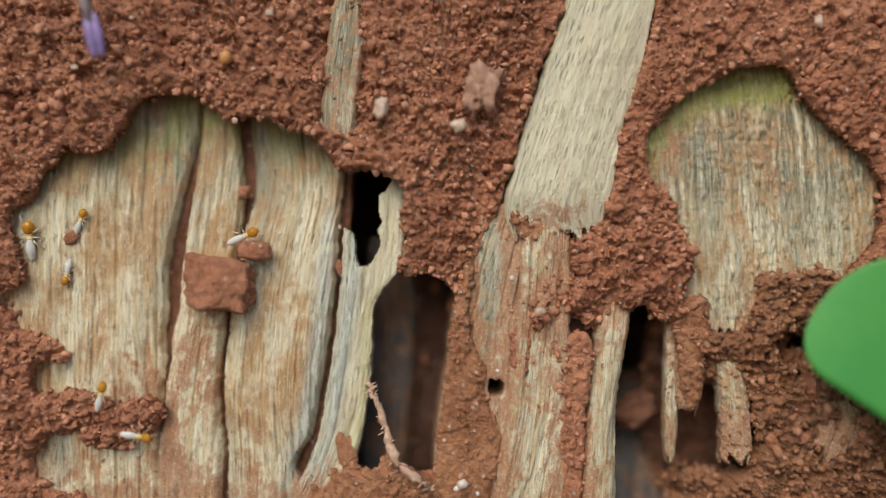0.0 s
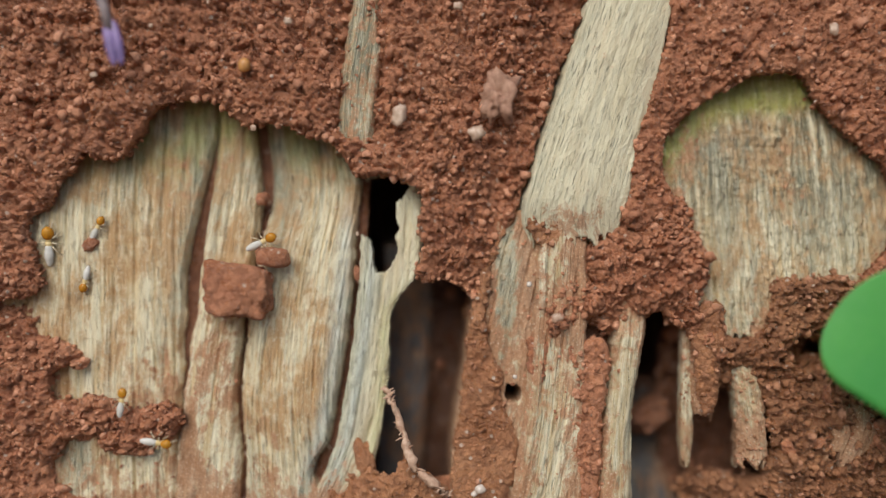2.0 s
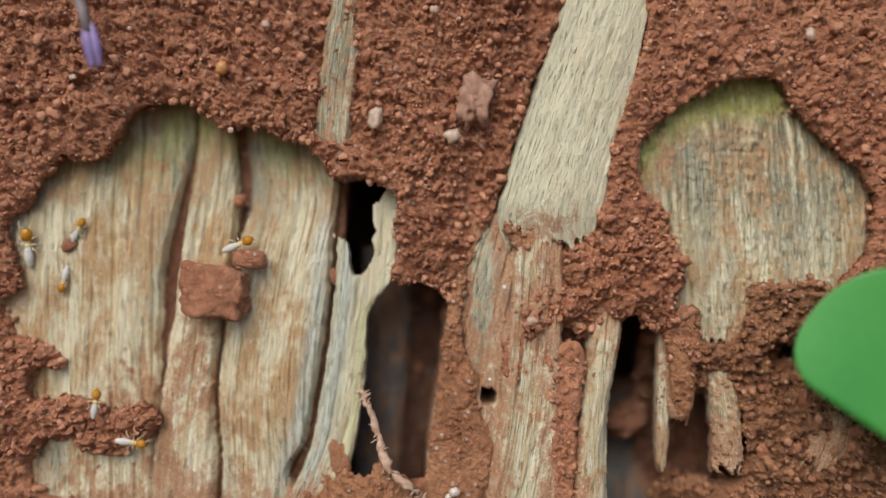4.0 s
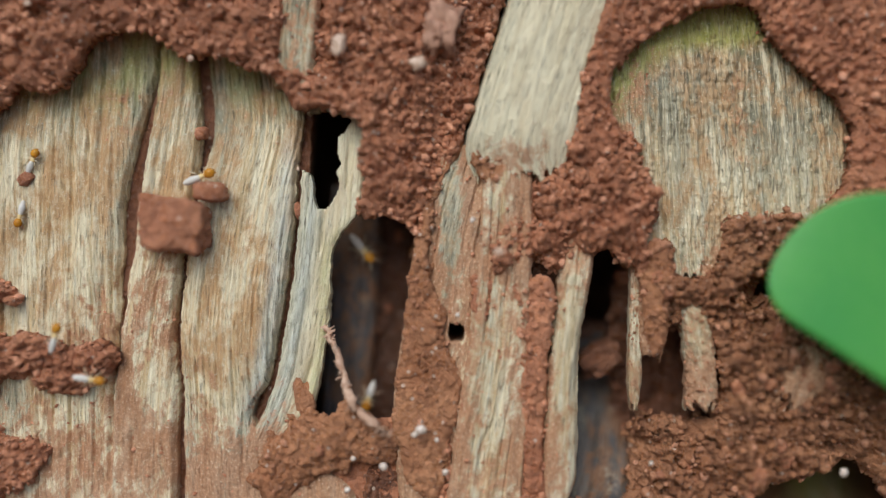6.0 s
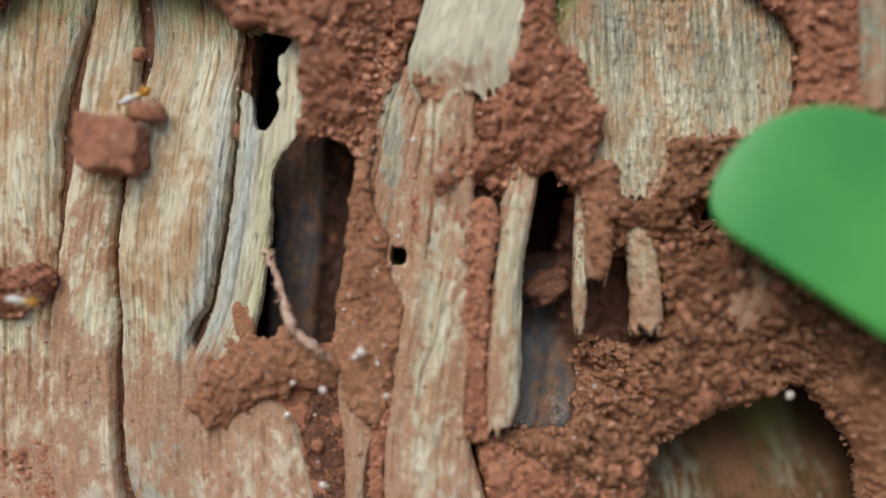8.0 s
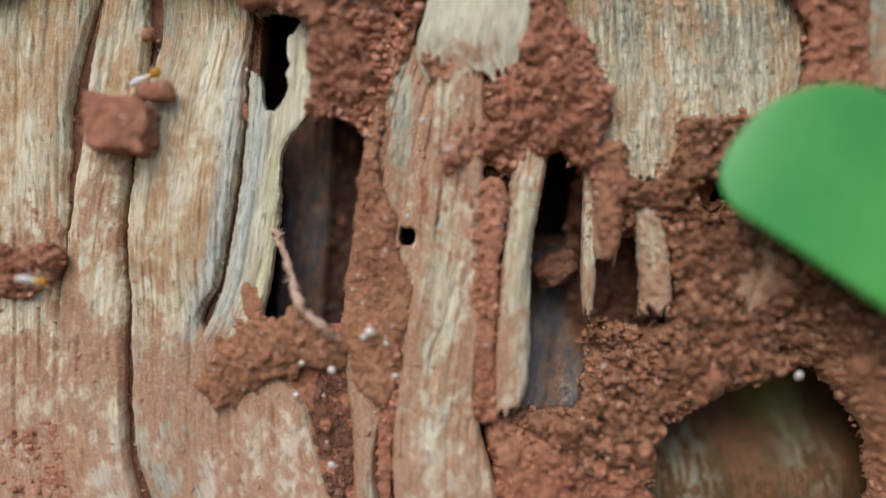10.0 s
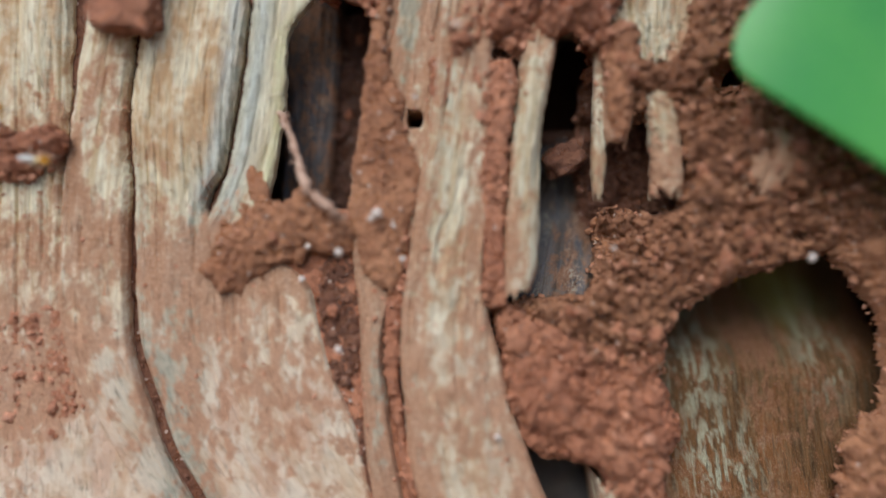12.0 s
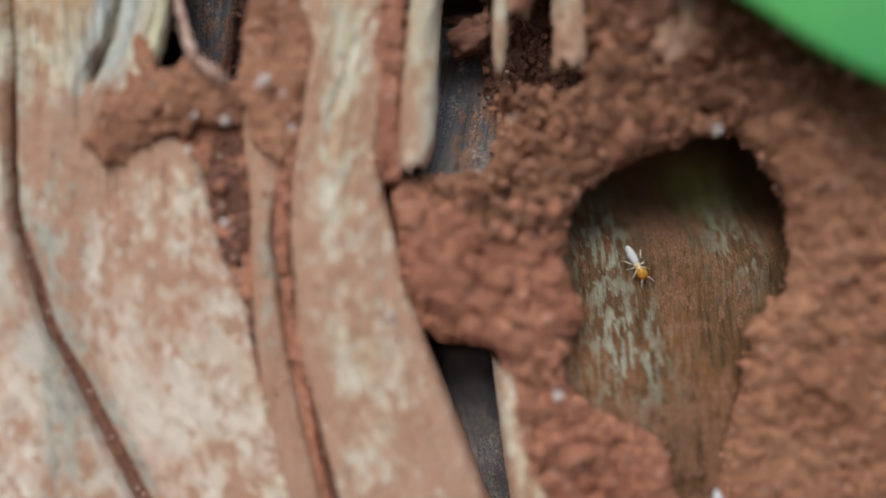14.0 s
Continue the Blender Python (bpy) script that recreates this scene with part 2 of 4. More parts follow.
    dots = n.math("MULTIPLY", n.ramp(grit, (0.60, (0,)), (0.68, (0.7,))), n.ramp(mott, (0.38, (0.0,)), (0.55, (1.0,))))
    col = n.mix(n.math("MULTIPLY", dots, dot_gain), col, (0.42, 0.20, 0.10))
    height = n.math("ADD", n.math("MULTIPLY", speck, 0.6), n.math("ADD", n.math("MULTIPLY", n.math("MULTIPLY", fine, rough_grain), 0.4), n.math("ADD", n.math("MULTIPLY", mott, 0.5), n.math("MULTIPLY", grit, 0.4))))
    height = n.math("SUBTRACT", height, n.math("MULTIPLY", dashes, 0.3))
    n.bump(n.math("SUBTRACT", height, n.math("MULTIPLY", pits, 0.35)), 0.85, 0.0004)
    return n.set(Base_Color=col, Roughness=n.ramp(fine, (0.3, (0.85,)), (0.75, (0.6,))), Specular_IOR_Level=shine)


def plain_material(name, a, b, rough=0.5, scale=900, **more):
    n = Nodes(name, rough)
    f = n.noise(n.at((scale, scale, scale)), 1.0, 4)
    n.bump(f, 0.3, 0.0001)
    return n.set(Base_Color=n.mix(n.ramp(f, (0.3, (0,)), (0.7, (1,))), a, b), **more)


SOIL = soil_material("red_clay", 1.12)
SOIL_WARM = soil_material("orange_clay", 1.02, 0.5)
# SOIL_DIM: darker, oranger tone for the crust below the arched opening
SOIL_DIM = soil_material("dull_orange_clay", 0.84, 0.45)
# SOIL_DEEP and CRUMB_DEEP: half-tone copy carrying the shade of cracks and recesses
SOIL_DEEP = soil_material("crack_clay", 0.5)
# SOIL_DARK and CRUMB_DARK: red clay with the hollows' shade put into the colour
SOIL_DARK = soil_material("dimmed_clay", 0.24)
CRUMB = soil_material("clay_crumb", 1.18, 0.0, True)
CRUMB_WARM = soil_material("orange_crumb", 0.98, 0.5, True)
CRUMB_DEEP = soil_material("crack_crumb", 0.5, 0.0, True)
CRUMB_DARK = soil_material("dimmed_crumb", 0.26, 0.0, True)
WOOD = wood_material("eaten_wood")
WOOD_PALE = wood_material("pale_wood", (0.80, 0.745, 0.53), (0.64, 0.56, 0.36), weathered=0.5, stains=0.25)
WOOD_CREAM = wood_material("cream_wood", (0.78, 0.71, 0.50), (0.66, 0.57, 0.37), weathered=0.5, stains=0.12, grain=0.3, pores=0.75, dot_gain=0.15)
# the wood is brown; its deep tone also carries the pit's shade
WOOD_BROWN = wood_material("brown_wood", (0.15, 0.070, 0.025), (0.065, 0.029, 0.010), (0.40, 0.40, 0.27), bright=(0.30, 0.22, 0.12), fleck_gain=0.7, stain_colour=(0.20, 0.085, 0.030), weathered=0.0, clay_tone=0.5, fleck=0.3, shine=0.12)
# grey by itself, darkened further by hollow shade put into the tone
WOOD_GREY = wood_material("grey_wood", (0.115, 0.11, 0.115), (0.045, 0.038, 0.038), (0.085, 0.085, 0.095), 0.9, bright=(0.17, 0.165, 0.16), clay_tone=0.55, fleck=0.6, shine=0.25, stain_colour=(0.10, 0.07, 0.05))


# ---- mesh helpers ----
def surface(name, mat, s, d, h, keep=None, thick=0.0, attrs=None, uv=None, flare=0.0, inset=None):
    """One mesh object from a grid on the wall sheet; open rims are drawn back by thick millimetres."""
    rows, cols = s.shape
    index = np.arange(rows * cols).reshape(rows, cols)
    quads = np.stack([index[:-1, :-1], index[1:, :-1], index[1:, 1:], index[:-1, 1:]], -1).reshape(-1, 4)
    if keep is not None:
        k = keep.ravel()
        quads = quads[k[quads].all(1)]
    used, flat = np.unique(quads, return_inverse=True)
    quads = flat.reshape(-1, 4)
    co = np.stack([(s.ravel() - 784) * U, DEEP - h.ravel() * 0.001, EYE + (441 - d.ravel()) * U], -1)[used]
    faces = len(quads)
    extra = {key: np.broadcast_to(v, s.shape).ravel()[used] for key, v in (attrs or {}).items()}
    uvs = None if uv is None else np.stack([uv[0].ravel(), uv[1].ravel()], -1)[used]
    if thick:
        n = len(co)
        e = np.concatenate([quads[:, [k, (k + 1) % 4]] for k in range(4)])
        code, back = e[:, 0] * n + e[:, 1], e[:, 1] * n + e[:, 0]
        rim = e[~np.isin(code, back)]
        ids, pos = np.unique(rim, return_inverse=True)
        pos = pos.reshape(-1, 2)
        tops, count = co[ids], len(ids)
        above = rim
        for ring in range(1, 4):
            low = tops.copy()
            low[:, 1] += thick * 0.001 * ring / 3
            if inset is not None:
                low[:, 0] += 0.0007 * ring * inset[0].ravel()[used][ids]
                low[:, 2] -= 0.0007 * ring * inset[1].ravel()[used][ids]
            low[:, 0] += flare * 0.001 * smooth_noise(tops[:, 2] / (24 * U) + 7 * ring, tops[:, 0] / (24 * U), 3)
            low[:, 2] += flare * 0.001 * smooth_noise(tops[:, 0] / (24 * U) + 5 * ring, tops[:, 2] / (24 * U), 4)
            below = len(co) + pos
            quads = np.concatenate([quads, np.stack([above[:, 1], above[:, 0], below[:, 0], below[:, 1]], -1)])
            co, above = np.concatenate([co, low]), below
            extra = {key: np.concatenate([v, v[ids]]) for key, v in extra.items()}
            uvs = None if uvs is None else np.concatenate([uvs, uvs[ids] + 0.9 * ring])
    centre = co.mean(0)
    crisp = np.arange(len(quads)) < faces
    mesh = bpy.data.meshes.new(name)
    mesh.vertices.add(len(co))
    mesh.vertices.foreach_set("co", (co - centre).astype(np.float32).ravel())
    mesh.loops.add(quads.size)
    mesh.loops.foreach_set("vertex_index", quads.astype(np.int32).ravel())
    mesh.polygons.add(len(quads))
    mesh.polygons.foreach_set("loop_start", np.arange(0, quads.size, 4, dtype=np.int32))
    mesh.polygons.foreach_set("loop_total", np.full(len(quads), 4, np.int32))
    mesh.update(calc_edges=True)
    mesh.polygons.foreach_set("use_smooth", crisp)
    for key, v in extra.items():
        mesh.attributes.new(key, "FLOAT", "POINT").data.foreach_set("value", v.astype(np.float32))
    if uvs is not None:
        layer = mesh.uv_layers.new(name="UVMap")
        layer.data.foreach_set("uv", uvs[quads.ravel()].astype(np.float32).ravel())
    mesh.materials.append(mat)
    ob = new(name, mesh)
    ob.location = centre
    return ob


def under(ob, parent):
    """Make ob a part of parent, where it is."""
    ob.parent = parent
    ob.location = Vector(ob.location) - Vector(parent.location)
    return ob


def part(name, bm, mat, parent, label=""):
    mesh = bpy.data.meshes.new(name)
    bm.to_mesh(mesh)
    bm.free()
    mesh.materials.append(mat)
    mesh.polygons.foreach_set("use_smooth", np.ones(len(mesh.polygons), bool))
    ob = new(name, mesh)
    ob.parent = parent
    return tagged(ob, label)


def ball(bm, at, size, turn=None, detail=2, rough=0.0, seed=0):
    """A lump: an ellipsoid, roughened."""
    made = bmesh.ops.create_icosphere(bm, subdivisions=detail, radius=1.0)["verts"]
    m = Matrix.Translation(at) @ (turn or Matrix()) @ Matrix.Diagonal((*size, 1))
    for v in made:
        if rough:
            v.co *= 1 + rough * noise.noise(v.co * 1.7 + Vector((seed * 3.1, seed * 1.7, 0))) + 0.5 * rough * noise.noise(v.co * 4.1 + Vector((0, seed * 2.3, 9)))
        v.co = m @ v.co
    return made


def tube(bm, points, radii, sides=6):
    """A tapering tube through points."""
    pts = [Vector(p) for p in points]
    rings = []
    for k, p in enumerate(pts):
        way = (pts[min(k + 1, len(pts) - 1)] - pts[max(k - 1, 0)]).normalized()
        a = way.orthogonal().normalized()
        b = way.cross(a)
        rings.append([bm.verts.new(p + radii[k] * (math.cos(2 * math.pi * j / sides) * a + math.sin(2 * math.pi * j / sides) * b)) for j in range(sides)])
    for r0, r1 in zip(rings, rings[1:]):
        for j in range(sides):
            bm.faces.new((r0[j], r0[(j + 1) % sides], r1[(j + 1) % sides], r1[j]))
    bm.faces.new(rings[0][::-1])
    bm.faces.new(rings[-1])


# ---- clay pellets ----
def lump_shapes(count, detail, rough, jag):
    shapes, dice = [], random.Random(12)
    for k in range(count):
        bm = bmesh.new()
        ball(bm, (0, 0, 0), (1.0, 0.8 + 0.1 * (k % 3), 0.85), None, detail, rough, 11 + k)
        for v in bm.verts:
            v.co *= dice.uniform(1 - jag, 1 + jag)
        # broken faces: flatten the lump against random planes
        for _ in range(9):
            way = Vector([dice.gauss(0, 1) for _ in range(3)]).normalized()
            cut = dice.uniform(0.42, 0.8)
            for v in bm.verts:
                over = v.co.dot(way) - cut
                if over > 0:
                    v.co -= way * over
        bm.verts.index_update()
        shapes.append((np.array([v.co[:] for v in bm.verts]), np.array([[v.index for v in f.verts] for f in bm.faces])))
        bm.free()
    return shapes


GRAINS = lump_shapes(12, 1, 0.9, 0.22)
CLOD_MESHES = []
for co, tri in lump_shapes(7, 2, 0.95, 0.09):
    shape = bpy.data.meshes.new("clod")
    shape.from_pydata(co.tolist(), [], tri.tolist())
    shape.materials.append(SOIL)
    CLOD_MESHES.append(shape)


def crumbs(crust, s, d, h, n, seed, mean=1.48, top=12.0, mat=CRUMB):
    """Clay pellets strewn over a crust or a strip of wood, joined."""
    rng = np.random.default_rng(seed)
    if n < 3 or len(s) < 3:
        return
    pick = rng.integers(0, len(s), n)
    thin = fractal(s[pick] / 75, d[pick] / 75, seed + 61, 3)
    pick = pick[thin > rng.uniform(-1.1, 0.25, n)]
    n = len(pick)
    r = np.clip(rng.lognormal(mean, 0.48, n) * (1.1 + 0.5 * fractal(s[pick] / 110, d[pick] / 110, seed + 62, 2)), 1.6, top)
    a = rng.normal(size=(n, 3, 3))
    q, _ = np.linalg.qr(a)
    centre = np.stack([(s[pick] - 784) * U, DEEP - h[pick] * 0.001 - 0.15 * r * U, EYE + (441 - d[pick]) * U], -1)
    kind = rng.integers(0, len(GRAINS), n)
    cos, tris, base = [], [], 0
    for k, (co, tri) in enumerate(GRAINS):
        m = np.where(kind == k)[0]
        pts = np.einsum("nij,vj->nvi", q[m], co) * (r[m] * U)[:, None, None] + centre[m][:, None, :]
        cos.append(pts.reshape(-1, 3))
        tris.append((tri[None] + (np.arange(len(m)) * len(co))[:, None, None] + base).reshape(-1, 3))
        base += len(m) * len(co)
    co, tri = np.concatenate(cos), np.concatenate(tris)
    origin = np.array(crust.location if crust.parent is None else crust.location + crust.parent.location)
    mesh = bpy.data.meshes.new("crumb_layer")
    mesh.vertices.add(len(co))
    mesh.vertices.foreach_set("co", (co - origin).astype(np.float32).ravel())
    mesh.loops.add(tri.size)
    mesh.loops.foreach_set("vertex_index", tri.astype(np.int32).ravel())
    mesh.polygons.add(len(tri))
    mesh.polygons.foreach_set("loop_start", np.arange(0, tri.size, 3, dtype=np.int32))
    mesh.polygons.foreach_set("loop_total", np.full(len(tri), 3, np.int32))
    mesh.update(calc_edges=True)
    mesh.materials.append(mat)
    ob = new("crumb_layer", mesh)
    ob.parent = crust
    tagged(ob, "loose red clay pellets", kind="stuff")


# ---- the stump: ground, body, wood ----
def ground():
    n = 121
    a = np.linspace(-1, 1, n)
    far = np.sign(a) * (np.abs(a) ** 3 * 40 + np.abs(a) * 0.6)
    x, y = np.meshgrid(far, far)
    z = 0.02 * fractal(x * 3, y * 3, 5) * np.exp(-(x * x + y * y) / 9)
    # dark tone, so that little red light bounces up
    ob = surface("ground", SOIL_DARK, x / U + 784, (EYE - z) / U + 441, (DEEP - y) * 1000)
    return tagged(ob, "bare red clay ground round the stump", "ground", kind="structure")


ground()

stump = tagged(new("tree_stump"), "dead pale tree stump eaten hollow by termites, coated with clay", "tree stump")
stump.location = (0.0, 0.20, 0.0)


def stump_body():
    """The round of the stump behind and beside the open face."""
    n, m = 90, 60
    a = np.linspace(-math.pi, math.pi, n)
    z = np.linspace(-0.02, 0.55, m)
    aa, zz = np.meshgrid(a, z)
    r = 0.27 + 0.012 * fractal(aa * 6, zz * 8, 31) + 0.03 * np.exp(-zz / 0.05)
    x = r * np.sin(aa)
    y = DEEP + 0.025 + 0.235 - r * np.cos(aa)
    y = np.maximum(y, DEEP + 0.034 + 0.1 * np.maximum(0, np.abs(x) - 0.11))
    ob = surface("bark", SOIL_WARM, x / U + 784, (EYE - zz) / U + 441, (DEEP - y) * 1000, attrs={})
    under(ob, stump)
    cap_s, cap_d = np.meshgrid(np.linspace(-0.26, 0.26, 40), np.linspace(0, 1, 12))
    half = np.sqrt(np.maximum(0, 0.27 ** 2 - cap_s ** 2))
    y = DEEP + 0.26 + half * (1 - 2 * cap_d)
    y = np.maximum(y, DEEP + 0.034)
    top = surface("cut_top", WOOD_BROWN, cap_s / U + 784, (EYE - 0.548 - 0.004 * fractal(cap_s * 40, y * 40, 2)) / U + 441, (DEEP - y) * 1000,
                  attrs={"dirt": 0.3, "grey": 0.6}, uv=(cap_s * 1000, y * 1000))
    under(top, stump)


stump_body()


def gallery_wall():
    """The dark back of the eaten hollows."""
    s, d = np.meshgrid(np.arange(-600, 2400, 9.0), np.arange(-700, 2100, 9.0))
    # the shade in here is put into the clay's near-black tone
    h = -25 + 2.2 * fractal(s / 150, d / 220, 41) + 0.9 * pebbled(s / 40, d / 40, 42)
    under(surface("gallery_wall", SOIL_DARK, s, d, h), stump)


gallery_wall()

CRACK_A = [(-320, 400), (-220, 385), (175, 345), (330, 326), (480, 302), (620, 288), (760, 277), (900, 272), (1100, 292), (1300, 400), (1700, 600)]
CRACK_B = [(-320, 450), (-220, 440), (215, 418), (330, 432), (450, 415), (570, 396), (700, 386), (815, 391), (967, 393), (1081, 402), (1166, 430), (1271, 466), (1335, 505), (1456, 570), (1700, 700)]
CRACK_C = [(-320, 650), (-220, 640), (330, 606), (440, 600), (560, 588), (660, 574), (770, 554), (860, 522), (960, 480)]
EDGE_D = [(-320, 770), (-220, 760), (300, 718), (440, 712), (485, 700), (530, 667), (620, 656), (700, 650), (760, 641), (815, 629), (920, 590)]
LOW_L = [(-320, 640), (-220, 634), (330, 600), (440, 594), (560, 582), (660, 568), (770, 548), (850, 524), (900, 610), (960, 690), (1030, 716), (1113, 740), (1206, 779), (1299, 803), (1447, 843), (1700, 915)]
HOLE_ONE = [(603, 395), (603, 340), (618, 305), (660, 300), (690, 312), (680, 335), (668, 345), (669, 380), (674, 392), (665, 408), (671, 430), (656, 462), (640, 470), (630, 458), (628, 425), (620, 408)]


def beside(line, side, widths):
    """The rim of a crack: its line, moved aside by half its width there."""
    return [(d, s + side * float(curve(widths, np.array([d], float))[0])) for d, s in line]


WIDE_A = [(-320, 4), (300, 6), (380, 15), (480, 14), (560, 9), (700, 2), (820, -1), (960, -6), (1700, -10)]
WIDE_B = [(-320, 6), (215, 9), (330, 7), (480, 3), (600, 5), (800, 5), (960, 6), (1080, 8), (1200, 10), (1456, 15), (1700, 15)]
WIDE_C = [(-320, 4), (330, 4), (480, 5), (600, 6), (760, 7), (860, 5), (960, 2)]


def wood_strip(left, right, top, bottom, base, mat=WOOD, bow=0.4, roll=0.9, fray=5.0, seed=0, dirt=None, grey=None, moss_and_light=None, calm=9000, gritty=0.0, shag=0.0,
               holes=(), thick=9.0, ds=2.4, dd=4.0, ragged=(0, 0), name="wood_strip", label=""):
    """A strip of wood along the grain between two edges, its long rims rolled back."""
    rows = np.arange(top, bottom + 1, dd)
    l, r = curve(left, rows), curve(right, rows)
    cols = max(12, int((r - l).max() / ds))
    f = np.linspace(0, 1, cols)[None, :]
    d = np.repeat(rows[:, None], cols, 1)
    s = l[:, None] + (r - l)[:, None] * f
    u, v = (s - l[:, None]) * 0.07, d * 0.07
    edge = np.minimum(s - l[:, None], r[:, None] - s)
    torn_l, torn_r = (0.6 * fractal(d / 46, d * 0, seed + k) + 0.3 * step(900, 780, d) * smooth_noise(d / 6, d * 0, seed + 50 + k) for k in (1, 2))
    s = s + fray * (torn_l * np.exp(-(s - l[:, None]) / 6) + torn_r * np.exp(-(r[:, None] - s) / 6))
    h = base(s, d) if callable(base) else np.full(s.shape, float(base))
    h = h + bow * (1 - (2 * f - 1) ** 2) - roll * (1 - step(0, 11, edge)) ** 2 * step(calm + 160, calm, d)
    wu = u + 0.12 * fractal(u / 6, v / 30, seed + 15, 2)
    grain = (0.3 if mat is WOOD_CREAM else 1.0) * (1 - 0.7 * step(860, 1180, d))
    h = h + grain * (0.14 * fractal(wu / 0.7 + 9 * seed, v / 14, seed + 3) + 0.07 * smooth_noise(wu / 0.25, v / 5, seed + 5) + 0.05 * smooth_noise(wu / 0.13, v / 3, seed + 6))
    h = h - 0.4 * grain * step(0.45, 0.8, smooth_noise(wu / 0.5, v / 9, seed + 8)) + 0.42 * fractal(u / 4, v / 16, seed + 9) + 0.14 * fractal(u / 0.9, v / 1.6, seed + 10)
    if shag:
        tufts = 0.8 * smooth_noise(u / 0.36, v / 3.0, seed + 31) + 0.9 * smooth_noise(u / 0.24, v / 0.8, seed + 32)
        h = h + shag * (np.abs(tufts) - 0.4) * (0.4 + 0.6 * step(-0.2, 0.4, fractal(s / 80, d / 80, seed + 33, 2)))
    scales = np.exp(-((s - 1290) / 75) ** 2 - ((d - 255) / 75) ** 2) if shag > 0.5 else 0.0
    h = h + 0.5 * scales * (pebbled(s / 11, d / 13, seed + 35) - 0.3)
    keep = np.ones(s.shape, bool)
    if ragged[0]:
        keep &= d > top + ragged[0] * (1 + 0.8 * smooth_noise(u / 0.5, v * 0, seed + 11) + 0.5 * smooth_noise(u / 1.7, v * 0, seed + 12))
    if ragged[1]:
        keep &= d < bottom - ragged[1] * (1 + 0.8 * smooth_noise(u / 0.5, v * 0, seed + 13) + 0.5 * smooth_noise(u / 1.7, v * 0, seed + 14))
    for hole in holes:
        keep &= inside(hole, s, d) < 0
    bleach = step(860, 1180, d) * step(1250, 1100, s) * (1 - 0.45 * step(700, 900, s))
    # strongest below the upper crust, where shade is painted in with the grime
    streaky = (0.0 if mat in (WOOD_PALE, WOOD_CREAM) else 0.15) + (0 if mat in (WOOD_PALE, WOOD_CREAM) else 1) * ( 0.95 * step(430, 230, d) + 0.25 * step(1100, 1200, s) + 0.1 * step(760, 860, s) * step(1150, 1050, s))
    green = moss_and_light(s, d) if moss_and_light else np.zeros(s.shape)
    clay = dirt(s, d) if dirt else np.zeros(s.shape)
    pale = grey(s, d) if grey else np.zeros(s.shape)
    frost = np.exp(-((s - curve(CRACK_C, d) + 24) / 13) ** 2) + np.exp(-((s - curve(CRACK_C, d) - 26) / 12) ** 2) if mat in (WOOD, WOOD_PALE) and name == "wood_strip" else np.zeros(s.shape)
    frost = frost * step(300, 420, d) * step(900, 800, d)
    ob = surface(name, mat, s, d, h, keep, thick, {"dirt": clay, "grey": pale, "frost": frost, "bleach": bleach, "moss_and_light": green, "shade": np.clip(streaky, 0, 1) * step(1500, 900, d)}, (u + 31 * seed, v))
    tagged(under(ob, stump), label)
    if gritty:
        rough = np.clip(clay - 0.18 + 0.5 * fractal(s / 30, d / 45, seed + 41, 3), 0, 1) * keep * (s > -90) * (d > -60) * (d < 1560)
        chosen = rough.ravel() > np.random.default_rng(seed + 40).uniform(0, 1, rough.size)
        area = (r - l).mean() * (bottom - top) * chosen.mean()
        crumbs(ob, s.ravel()[chosen], d.ravel()[chosen], h.ravel()[chosen] - 0.12, int(area / 130 * gritty), seed + 42, 0.8, 6.0, {SOIL_DEEP: CRUMB_DEEP, WOOD_GREY: CRUMB_DARK, WOOD_BROWN: CRUMB_DEEP}.get(mat, CRUMB))
    return ob


def spot(s, d, at, size):
    """A soft round patch."""
    return np.exp(-((s - at[0]) / size[0]) ** 2 - ((d - at[1]) / size[1]) ** 2)


def left_clay(s, d):
    a, b = curve(CRACK_A, d), curve(CRACK_B, d)
    between = step(-4, 8, s - a) * step(4, -8, s - b)
    low = 0.42 * step(500, 940, d) + 0.12 * step(700, 980, d) + 0.16 * fractal(s / 60, d / 130, 57, 3) * step(560, 760, d) - 0.02 * step(1060, 1400, d)
    return (-0.12 + low + 0.42 * between * step(430, 540, d) * step(1000, 800, d) + 0.3 * spot(s, d, (285, 300), (50, 70)) + 0.30 * spot(s, d, (250, 640), (70, 90)) + 0.28 * spot(s, d, (545, 320), (50, 90))
            + 0.35 * spot(s, d, (490, 545), (45, 26)) - 0.25 * spot(s, d, (480, 640), (70, 110)) - 0.4 * spot(s, d, (610, 650), (40, 200))
            - 0.9 * spot(s, d, (352, 775), (24, 42)) - 0.6 * spot(s, d, (330, 1320), (120, 120)) + 0.25 * spot(s, d, (620, 1080), (90, 120))
            + 0.35 * spot(s, d, (480, 940), (110, 80)) + 0.7 * spot(s, d, (225, 1130), (85, 105)) + 0.55 * spot(s, d, (600, 930), (130, 60)) - 0.35 * spot(s, d, (640, 1350), (120, 120)) + 0.2 * spot(s, d, (180, 900), (160, 90)))


